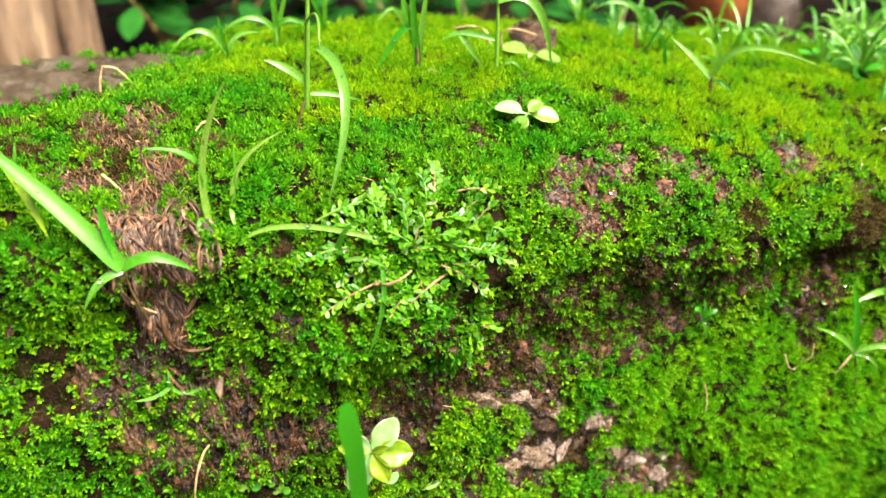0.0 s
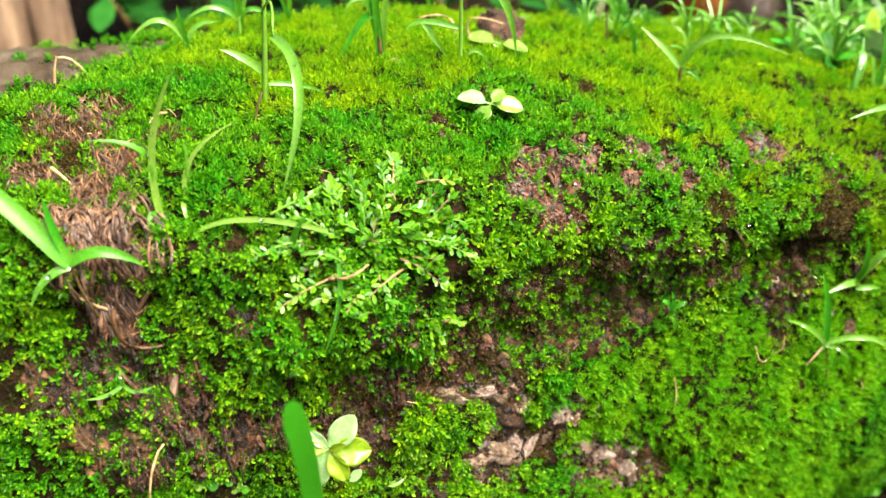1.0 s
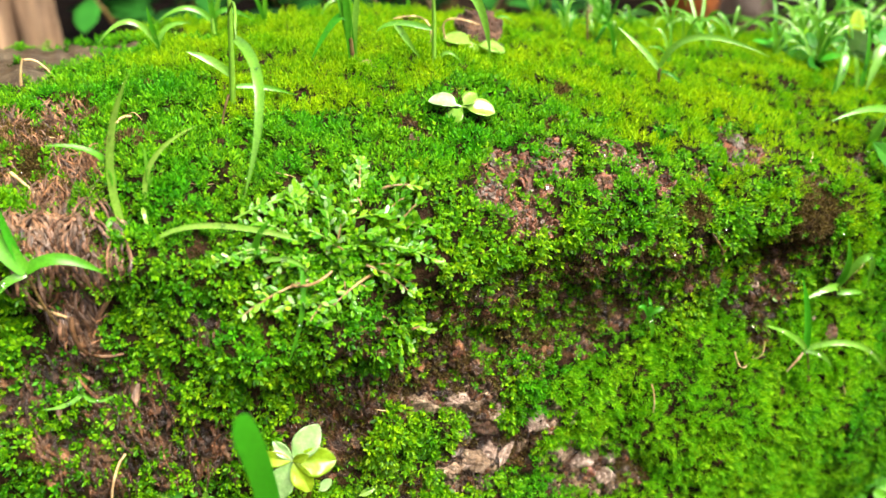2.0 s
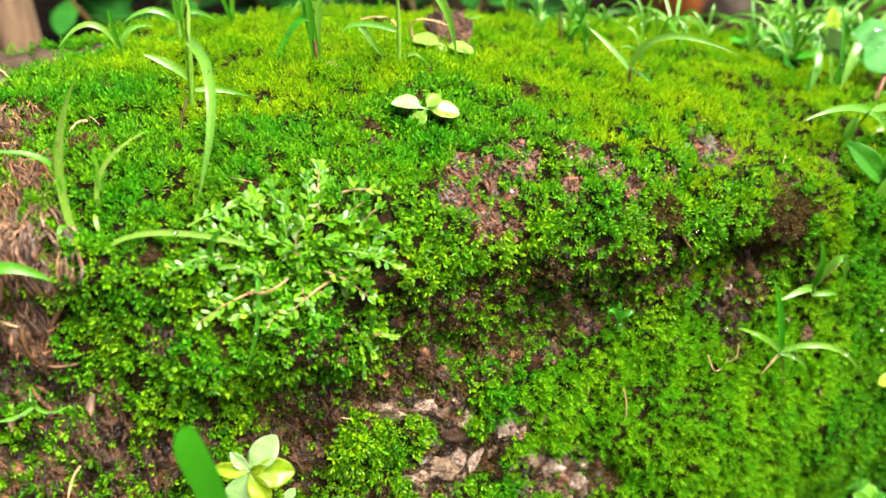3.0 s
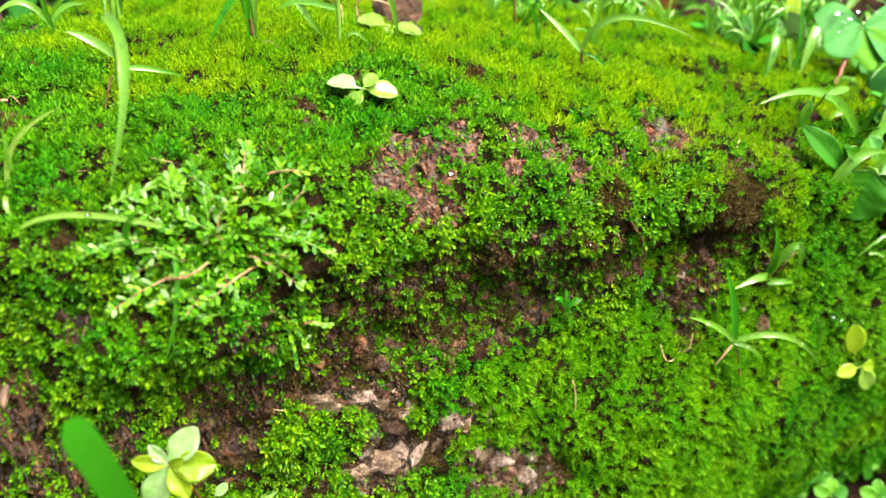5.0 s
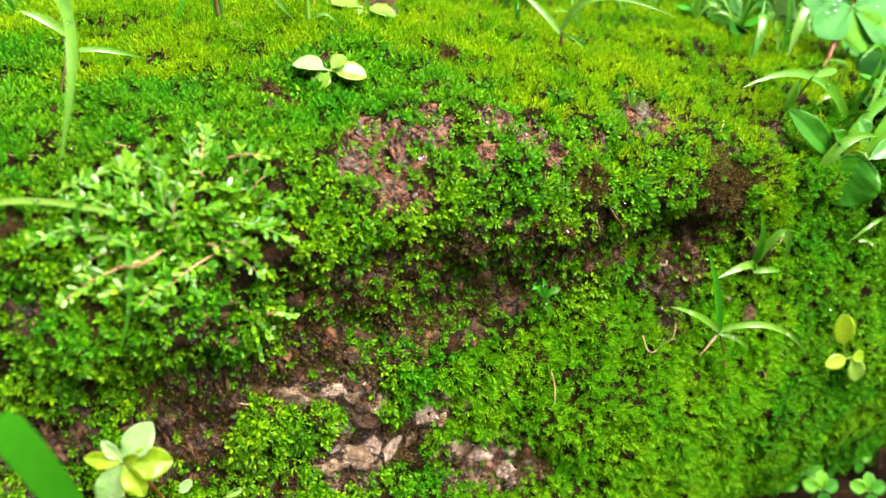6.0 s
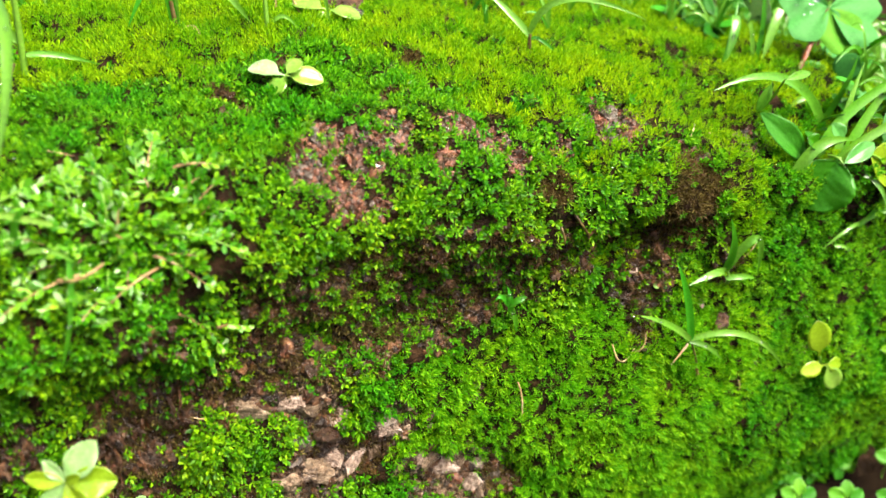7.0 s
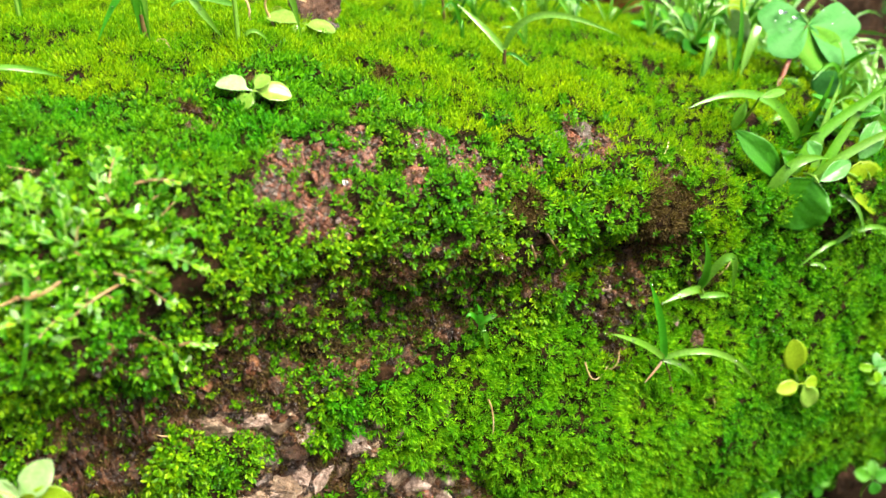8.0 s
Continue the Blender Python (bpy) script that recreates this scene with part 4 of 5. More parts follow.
while len(shoots) < 74 and tries < 6000:
    tries += 1
    a, r = rnd.uniform(0, 2 * math.pi), math.sqrt(rnd.random())
    p, n = rooted((0.122 + 0.036 * r * math.cos(a), 0.331 + 0.020 * r * math.sin(a), 0.097 + 0.018 * r * math.sin(a + 0.3)))
    tip = p + n * rnd.uniform(0.0035, 0.0075)
    if all((tip - q).length > 0.0046 for q in ends):
        ends.append(tip)
        back = (heart - p).normalized() * rnd.uniform(0.004, 0.010) + Vector((rnd.gauss(0, 0.003), 0, rnd.gauss(0, 0.003)))
        start, n2 = rooted(p + back)
        shoots.append((start + n2 * 0.001, tip))
mass, singles = {}, 0
flat = [(np.array([v.co[:] for v in me.vertices]), np.array([p.vertices[:] for p in me.polygons])) for me in LEAVES]
for k, (a, b) in enumerate(shoots):
    a, b = Vector(a), Vector(b)
    run = (b - a).normalized()
    up0 = Vector((0.05, -0.45, 0.88))
    mid = (a + b) / 2 + up0 * (b - a).length * 0.12
    sprig = part("sprig", stem_mesh("sprig", [a - base_at, mid - base_at, b - base_at], 0.0006 if k < 12 else 0.0004, 0.0003, M_runner if k in (2, 3, 4, 5) or rnd.random() < 0.3 else M_green_stem, 6, 6), creeper)
    count = max(2, int((b - a).length / 0.0020))
    spots = [(i / count, side) for i in range(1, count + 1) for side in (-1, 1)] + [(1.0, q) for q in (-0.5, 0.0, 0.5)]
    if k in (2, 3, 4, 5):
        spots = [q for q in spots if q[0] > 0.45]
    for i, (t, side) in enumerate(spots):
        q = curve_at(a, mid, b, min(1.0, max(0.05, t + rnd.gauss(0, 0.05))))
        across = run.cross(up0).normalized()
        end = t > 0.99
        d = (across * side * rnd.uniform(0.3, 1.1) + run * rnd.uniform(0.2, 1.3) + up0 * (rnd.uniform(0.2, 0.8) if end else rnd.uniform(-0.1, 0.45))).normalized()
        up = up0 + Vector((rnd.gauss(0, 0.3), rnd.gauss(0, 0.25), rnd.gauss(0, 0.2)))
        up = (up - d * up.dot(d)).normalized()
        s = rnd.uniform(0.65, 1.05) * (0.85 if end and abs(side) < 0.6 else 1.0)
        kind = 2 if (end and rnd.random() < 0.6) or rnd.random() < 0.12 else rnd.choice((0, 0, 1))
        # a few whitened leaves: sky glints put into colour, and pale young tips
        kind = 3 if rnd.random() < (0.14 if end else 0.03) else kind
        at_leaf = Matrix.Translation(q - base_at) @ Matrix((d, up.cross(d), up)).transposed().to_4x4() @ Matrix.Scale(s, 4)
        if singles < 290:
            part("leaf", LEAVES[kind], sprig).matrix_local = at_leaf
            singles += 1
        else:
            lv, lf4 = flat[kind]
            vs, fs = mass.setdefault(max(kind, 1), ([], []))
            fs.append(lf4 + sum(len(v) for v in vs))
            vs.append(lv @ np.array(at_leaf.to_3x3()).T + np.array(at_leaf.translation))
M_creeper_mass = leaf_material("glossy_creeper_leaves", [(0.034, 0.18, 0.002), (0.090, 0.30, 0.004), (0.20, 0.43, 0.008)], (90.0, (0.8, 0.95, 0.9)), 0.28, 0.35, 0.35, 0.12, wet=0.25)
for kind, (vs, fs) in mass.items():
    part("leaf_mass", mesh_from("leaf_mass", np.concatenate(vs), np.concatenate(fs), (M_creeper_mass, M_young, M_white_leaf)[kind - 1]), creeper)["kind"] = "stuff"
for a, m, b, r in (((0.100, 0.318, 0.094), (0.106, 0.313, 0.096), (0.114, 0.314, 0.099), 0.0005),
                   ((0.137, 0.345, 0.114), (0.143, 0.343, 0.110), (0.151, 0.344, 0.111), 0.0006)):
    part("runner", stem_mesh("runner", [Vector(v) - base_at for v in (a, m, b)], r * 1.3, r, M_runner, 7, 8), creeper, "brown woody runner")

# -- the weedy bank where the wall ends --
def drop(p, r, flat=0.75):
    bm = bmesh.new()
    bmesh.ops.create_uvsphere(bm, u_segments=12, v_segments=8, radius=r)
    for v in bm.verts:
        v.co.z = v.co.z * flat if v.co.z > 0 else v.co.z * flat * 0.6
    me = bpy.data.meshes.new("water_drop")
    bm.to_mesh(me)
    bm.free()
    me.polygons.foreach_set("use_smooth", [True] * len(me.polygons))
    me.materials.append(M_drop)
    ob = new("water_drop", me)
    ob.location = p
    return tagged(ob, "clear round drop of rain water", "water drop", "water drops")


c0 = Vector((0.498, 0.410, 0.104))
at = rooted((0.468, 0.394, 0.078))[0]
hc = c0 - at
lean = (RISE * 0.35 + OUT * 0.95)
clover = thing("wood_sorrel", at, "dewy green sorrel with heart-shaped leaflets on a russet stalk", "plant")
part("stalk", stem_mesh("stalk", [Vector((0.0, 0.0, -0.004)), hc * 0.5 + Vector((0.0, 0.001, -0.002)), hc - lean * 0.0008], 0.0017, 0.0011, M_red_stem, 8, 10), clover, "russet stalk")


def heart_leaf(name, a, tip, width, up, mat):
    """A leaflet that widens to a notched, two-lobed end."""
    a, tip, up = Vector(a), Vector(tip), Vector(up).normalized()
    d = (tip - a)
    length = d.length
    d.normalize()
    s = d.cross(up).normalized()
    up = s.cross(d)
    nu, nw = 12, 12
    top, faces = [], []
    for i in range(nu + 1):
        t = i / nu
        for j in range(nw + 1):
            c = 2 * j / nw - 1
            reach = length * (0.86 + 0.16 * math.sin(min(1, abs(c) * 1.5) * math.pi / 2)) * math.cos(abs(c) ** 3 * 0.75)
            w = width / 2 * math.sin(min(1.0, t * 1.25) * math.pi / 2) ** 0.85 * (1 - 0.12 * max(0, t - 0.7) / 0.3)
            top.append(a + d * (reach * t) + s * (w * c) + up * (0.10 * w * abs(c) ** 1.3 - 0.08 * length * t * t + 0.02 * width * math.sin(7 * c + 5 * t)))
    m, count = nw + 1, (nu + 1) * (nw + 1)
    verts = top + [v - up * 0.0003 for v in top]
    for i in range(nu):
        for j in range(nw):
            k = i * m + j
            faces += [(k, k + 1, k + m + 1, k + m), (count + k, count + k + m, count + k + m + 1, count + k + 1)]
    return mesh_from(name, [v[:] for v in verts], faces, mat)


for a, b, w in ((-0.0240, -0.004, 0.037), (0.0280, -0.008, 0.038), (0.009, -0.0225, 0.026)):
    part("leaflet", heart_leaf("leaflet", hc, hc + fan(a, b, 0.006 if b < -0.01 else 0.0), w, lean, M_sorrel if b < -0.01 else M_blue_leaf), clover)
for a, b, r in ((-0.014, 0.006, 0.0024), (-0.0075, 0.003, 0.0017), (-0.0105, 0.001, 0.0011), (-0.003, 0.007, 0.0014), (0.008, 0.007, 0.0008), (0.019, 0.006, 0.0008), (0.013, 0.000, 0.0007), (-0.014, -0.004, 0.0008), (-0.018, 0.001, 0.0007), (-0.013, -0.009, 0.0008), (-0.010, -0.003, 0.0008)):
    drop(c0 + fan(a, b) + lean * 0.0012, r, 0.6)
drop(c0 + fan(-0.001, -0.019, 0.001), 0.0022, 1.0)
drop(c0 + fan(0.036, -0.013, -0.004), 0.0022, 1.0)


def weed(name, root, label, leaves, mat, category="weed", group="weeds on the bank"):
    return seedling(name, root, label, leaves, mat, None, group=group, category=category)


U = Vector((-0.1, -0.5, 0.85))
g0 = Vector((0.442, 0.347, 0.059))


def bank_plant(name, label, foot, leaves=(), blades=(), mats=(M_dark_leaf,)):
    """A weed whose leaves (start, tip, width) and blades (start, middle, tip, width) are set out from one spot of the bank."""
    at = rooted(g0 + Vector(foot))[0]
    off = g0 - at
    ob = thing(name, at, label, "weed", "weeds on the bank")
    k = 0
    for a, b, w in leaves:
        a, b = Vector(a) + off, Vector(b) + off
        part("stalk", stem_mesh("stalk", [O, a * 0.55 + Vector((0, -0.002, 0.003)), a], 0.0007, 0.0005, M_green_stem, 5, 6), ob)
        part("leaf", leaf_mesh("leaf", a, b, w, mats[k % len(mats)], OUT + Vector((0.1 * k, 0, 0.2)), 0.36, 0.18, 0.25 if w < 0.02 else 0.8, 0.06, 0.08, 44, 12, 0.022, 0.05 if w > 0.02 else 0.0), ob)
        k += 1
    for a, m, b, w in blades:
        part("blade", blade_mesh("blade", Vector(a) + off, Vector(m) + off, Vector(b) + off, w, mats[k % len(mats)]), ob)
        k += 1
    return ob


bank_plant("broad_leaf_weed", "weed with broad dark green folded leaves", (0.0, 0.0, -0.004), [((-0.014, -0.010, 0.001), (-0.038, -0.006, 0.028), 0.0125), ((0.002, -0.013, 0.010), (-0.004, -0.012, 0.020), 0.008), ((-0.012, -0.012, 0.010), (-0.018, -0.012, 0.016), 0.008)], (), (M_dark_leaf, M_dewy_leaf, M_creeper))
bank_plant("round_leaf_weed", "green weed with a round scalloped leaf", (0.004, 0.0, -0.012), [((0.001, -0.014, 0.002), (-0.012, -0.015, -0.022), 0.0270), ((0.020, -0.014, -0.012), (0.024, -0.014, -0.024), 0.009)], (), (M_grass, M_grass))
bank_plant("arching_weed", "weed with a pale arching leaf and pointed blue-green leaf", (0.0, 0.0, -0.006), [((0.002, -0.016, 0.000), (0.022, -0.016, 0.008), 0.0085)], [((-0.023, -0.010, -0.016), (-0.017, -0.014, 0.010), (0.005, -0.016, 0.012), 0.0070)], (M_dewy_leaf, M_grass_pale))
bank_plant("broad_leaf_weed", "weed with a broad light green serrated leaf", (0.045, 0.0, -0.02), [((0.018, -0.015, 0.002), (0.058, -0.015, -0.024), 0.0230), ((0.030, -0.012, 0.004), (0.040, -0.010, 0.022), 0.012)], (), (M_yellow_leaf, M_dewy_leaf))
t0, t1, t2 = Vector((-0.004, -0.006, 0.000)), Vector((0.010, -0.008, -0.010)), Vector((0.002, -0.008, -0.012))
bank_plant("tall_grass", "tall broad-bladed grass on the weedy bank", (0.004, 0.0, 0.0), (), [
    (t0, t0 + fan(0.018, 0.025, 0.004), t0 + fan(0.062, 0.050, 0.006), 0.0060), (t1, t1 + fan(0.010, 0.024, 0.004), t1 + fan(0.034, 0.056, 0.006), 0.0060), (t2, t2 + fan(0.022, 0.022, 0.006), t2 + fan(0.070, 0.042, 0.008), 0.0054),
    (t1, t1 + fan(0.000, 0.022, 0.004), t1 + fan(0.010, 0.052, 0.006), 0.0050), (t1, t1 + fan(0.016, -0.004, 0.004), t1 + fan(0.024, -0.022, 0.002), 0.0030)], (M_grass, M_grass, M_grass_pale, M_grass_pale, M_grass_pale))
bank_plant("pale_weed", "weed with small pale hanging leaves", (-0.02, 0.02, 0.012), [((-0.036, 0.000, 0.041), (-0.041, 0.000, 0.027), 0.005), ((-0.029, 0.000, 0.041), (-0.012, 0.000, 0.043), 0.0040)], (), (M_grass_pale, M_grass_pale))
at = rooted((0.478, 0.450, 0.070))[0]
hw = Vector((0.481, 0.448, 0.088)) - at
# the round leaf is coloured white where the bright sky would reflect
seedling("round_leaf_weed", at, "yellow-green weed with a wet round leaf, whitened for sky glint", [(hw, hw + Vector((0.0, -0.008, 0.014)), 0.021, U, 0.25), (hw + Vector((0, 0, 0.004)), hw + Vector((0.002, 0.001, 0.026)), 0.010, U, 0.2)],
         (M_white_leaf, M_yellow_leaf), [hw * 0.5, hw], None, 0.0007, "weeds on the bank", "weed", False)
seedling("round_leaf_weed", (0.490, 0.390, 0.070), "blue-green weed leaf with drops in the shade", [((0.002, 0, 0.0), (0.006, -0.006, 0.016), 0.016, OUT, 0.1), ((0.0, 0, 0.002), (-0.016, 0.008, 0.010), 0.010, OUT, 0.2)],
         (M_blue_leaf, M_dark_leaf), None, None, 0.0006, "weeds on the bank", "weed")

grass((0.455, 0.360, 0.066), "arching grass seedling on the weedy bank", [
    ((0.0, -0.002, 0.0), (-0.030, -0.001, 0.029), (-0.071, -0.001, 0.030), 0.0056), ((0, 0, 0.002), (-0.008, 0.004, 0.014), (-0.022, 0.006, 0.004), 0.0040), (O, (0.006, -0.004, 0.020), (0.010, -0.004, 0.036), 0.0034)], None, (M_grass_pale, M_grass_pale, M_grass))
grass((0.420, 0.396, 0.088), "hanging pale grass leaf at the wall's end", [((0.008, 0.006, 0.024), (0.004, 0.000, 0.018), (-0.001, -0.003, 0.005), 0.0055), (O, (0.006, 0.004, 0.020), (0.012, 0.010, 0.030), 0.002)], None, (M_grass_pale, M_grass))
grass((0.448, 0.405, 0.082), "hanging pale grass leaf at the wall's end", [((0.014, 0.004, 0.026), (0.008, 0.000, 0.018), (0.002, -0.003, 0.003), 0.0058), ((-0.006, 0.002, 0.022), (-0.004, 0.0, 0.012), (-0.003, -0.002, 0.000), 0.0026), (O, (0.002, 0.002, 0.024), (0.000, 0.008, 0.050), 0.003)], None, (M_grass_pale, M_grass_pale, M_grass))


# -- grass tufts and low weeds that fill the back of the bank --
def tuft(p, rnd, label, tall, blades, snap=True):
    at = rooted(p)[0] if snap else Vector(p)
    ob = thing("grass_tuft", at, label, "grass", "grass tufts behind the wall's end")
    for _ in range(blades):
        a = rnd.uniform(0, 2 * math.pi)
        h = tall * rnd.uniform(0.5, 1.15)
        out = Vector((math.cos(a), math.sin(a), 0)) * h * rnd.uniform(0.2, 1.1)
        bend = rnd.uniform(0.35, 0.85)
        tip = out + Vector((0, 0, h * bend))
        midp = out * 0.42 + Vector((0, 0, h * rnd.uniform(0.5, 0.75)))
        part("blade", blade_mesh("blade", O, midp, tip, tall * rnd.uniform(0.022, 0.052) + 0.0005, rnd.choice((M_grass, M_grass_pale, M_grass_pale, M_grass_pale, M_grass)), steps=8, twist=rnd.uniform(-0.8, 0.8)), ob)
    return ob


r3 = random.Random(8)
for ob in [o for o in scene.objects if o.name.startswith("grass_seedling")]:
    for blade in [c for c in ob.children if c.name.startswith("blade")]:
        if r3.random() < 0.45:
            n = len(blade.data.vertices)
            v = blade.data.vertices[6 * r3.randint(n // 18, n // 9) + 1]
            drop(ob.location + v.co + OUT * 0.0008, r3.uniform(0.0006, 0.0013), 0.9)

rnd = random.Random(11)
for x, y, h, nb in ((0.372, 0.545, 0.045, 5), (0.400, 0.520, 0.040, 4), (0.440, 0.500, 0.030, 4), (0.515, 0.545, 0.040, 6), (0.470, 0.470, 0.040, 7), (0.525, 0.510, 0.055, 8),
                    (0.520, 0.480, 0.055, 8), (0.535, 0.410, 0.050, 7), (0.550, 0.540, 0.065, 8), (0.565, 0.450, 0.060, 8), (0.560, 0.375, 0.055, 7), (0.600, 0.420, 0.070, 8),
                    (0.600, 0.500, 0.070, 8), (0.640, 0.560, 0.080, 8), (0.330, 0.590, 0.050, 4), (0.250, 0.590, 0.040, 3), (0.205, 0.570, 0.040, 3), (0.620, 0.360, 0.060, 7), (0.390, 0.470, 0.030, 4), (0.350, 0.500, 0.030, 4), (0.430, 0.455, 0.034, 6), (0.450, 0.440, 0.036, 6), (0.405, 0.495, 0.036, 6), (0.505, 0.505, 0.035, 4),
                    (0.510, 0.380, 0.045, 7), (0.530, 0.450, 0.060, 8), (0.480, 0.480, 0.050, 7), (0.520, 0.350, 0.040, 6), (0.550, 0.350, 0.050, 7), (0.500, 0.360, 0.040, 5), (0.380, 0.580, 0.050, 4), (0.345, 0.560, 0.045, 4), (0.640, 0.470, 0.080, 9), (0.660, 0.520, 0.085, 9), (0.680, 0.450, 0.085, 9), (0.650, 0.400, 0.075, 9), (0.700, 0.550, 0.090, 9), (0.620, 0.520, 0.08, 9), (0.590, 0.570, 0.07, 9), (0.630, 0.440, 0.07, 8), (0.580, 0.530, 0.07, 8)):
    tuft((x, y, 0.11 - 0.4 * max(0, x - 0.45)), rnd, "bright green grass tuft with dewy blades", h, nb)
for x, y in ((0.62, 0.56), (0.66, 0.58), (0.70, 0.50), (0.72, 0.58), (0.68, 0.62), (0.64, 0.62), (0.74, 0.46), (0.60, 0.60)):
    tuft((x, y, -0.02), rnd, "bright green grass tuft with dewy blades", 0.09, 9)
for k in range(74):
    x, y = rnd.uniform(0.445, 0.60), rnd.uniform(0.335, 0.50)
    if abs(x - 0.480) < 0.032 and 0.355 < y < 0.44:
        continue
    ls = []
    for _ in range(rnd.randint(3, 5)):
        a, l = rnd.uniform(0, 6.28), rnd.uniform(0.007, 0.017)
        b0 = Vector((rnd.uniform(-0.003, 0.003), rnd.uniform(-0.003, 0.003), rnd.uniform(0.000, 0.010)))
        ls.append((b0, b0 + Vector((math.cos(a) * l, math.sin(a) * l, rnd.uniform(-0.004, 0.010))), l * rnd.uniform(0.35, 0.7), (rnd.uniform(-0.6, 0.6), rnd.uniform(-0.9, 0.1), 1), rnd.uniform(0.1, 0.4)))
    weed("low_weed", (x, y, 0.09 - 0.5 * max(0, x - 0.46)), "low weed with small deep green leaves", ls, (M_dark_leaf, M_creeper, M_dark_leaf, M_grass_deep, M_blue_leaf))
for _ in range(12):
    x, y = rnd.uniform(0.24, 0.44), rnd.uniform(0.44, 0.60)
    tuft((x, y, 0.12), rnd, "small fine grass tuft on the wall's top", rnd.uniform(0.018, 0.034), rnd.randint(2, 4))
for _ in range(14):
    x, y = rnd.uniform(0.46, 0.60), rnd.uniform(0.34, 0.46)
    if abs(x - 0.480) < 0.030 and 0.355 < y < 0.44:
        continue
    tuft((x, y, 0.09 - 0.5 * max(0, x - 0.46)), rnd, "fine pale grass tuft on the weedy bank", rnd.uniform(0.03, 0.05), rnd.randint(3, 5))


# -- stones, roots, straw and drops --
def stone(name, p, size, mat, label, squash=(1, 0.8, 0.7), seed=0, lift=0.3, sub=3, category="stone", group="", turn=None):
    q, n = rooted(p)
    bm = bmesh.new()
    bmesh.ops.create_icosphere(bm, subdivisions=sub, radius=1.0)
    co = np.array([v.co[:] for v in bm.verts])
    cut = np.random.default_rng(seed)
    for _ in range(11):                                             # broken faces
        d = cut.normal(size=3)
        d /= np.linalg.norm(d)
        co -= np.clip(co @ d - cut.uniform(0.45, 0.85), 0, None)[:, None] * d
    co *= (1 + 0.22 * fractal(co, 0.5, 2, 200 + seed) + 0.16 * fractal(co, 0.16, 2, 300 + seed))[:, None]
    for v, k in zip(bm.verts, co * np.array(squash) * size):
        v.co = Vector(k)
    me = bpy.data.meshes.new(name)
    bm.to_mesh(me)
    bm.free()
    me.materials.append(mat)
    ob = new(name, me)
    ob.location = q + n * size * lift
    ob.rotation_euler = (n.to_track_quat('Z', 'Y').to_matrix() @ Matrix.Rotation(0.9 * seed if turn is None else turn, 3, 'Z')).to_euler()
    return tagged(ob, label, category, group)


stone("stone", (0.251, 0.492, 0.110), 0.0155, M_rubble, "brown crumbling clod on the wall's top", (0.9, 0.8, 1.0), 1, 0.5, 4)
stone("pebble", (0.257, 0.480, 0.110), 0.0070, M_grey, "wet grey pebble on the wall's top", (1.0, 0.8, 0.9), 2, 0.5)
stone("clod", (0.268, 0.470, 0.108), 0.0055, M_earth, "small dark clod of earth on the moss", (1.2, 1, 0.7), 3, 0.3)
stone("clod", (0.385, 0.329, -0.014), 0.0050, M_rubble, "small brown clod on the mossy face", (1.2, 1, 0.8), 5, 0.5)
stone("clod", (0.439, 0.325, -0.045), 0.0042, M_rubble, "small brown clod on the mossy face", (0.8, 1.2, 0.8), 6, 0.5)
stone("clod", (0.300, 0.452, 0.108), 0.0060, M_earth, "small dark clod of earth on the moss", (1.4, 1, 0.6), 4, 0.2)
# pinkish-white stone, its colour raised further in place of wet reflections
M_quartz = earth_material("pinkish_white_stone", [(0.09, 0.055, 0.040), (0.28, 0.20, 0.155), (0.56, 0.47, 0.41)], 240.0, (0.15, 0.5), 0.8, 600.0)
M_tan = earth_material("tan_old_mortar", [(0.045, 0.026, 0.015), (0.18, 0.120, 0.074), (0.42, 0.33, 0.23)], 260.0, (0.2, 0.7), 1.0, 500.0)
LAYERED, BLOCKY, FLAT = (1.5, 0.75, 0.42), (1.15, 1.0, 0.75), (1.7, 1.0, 0.45)
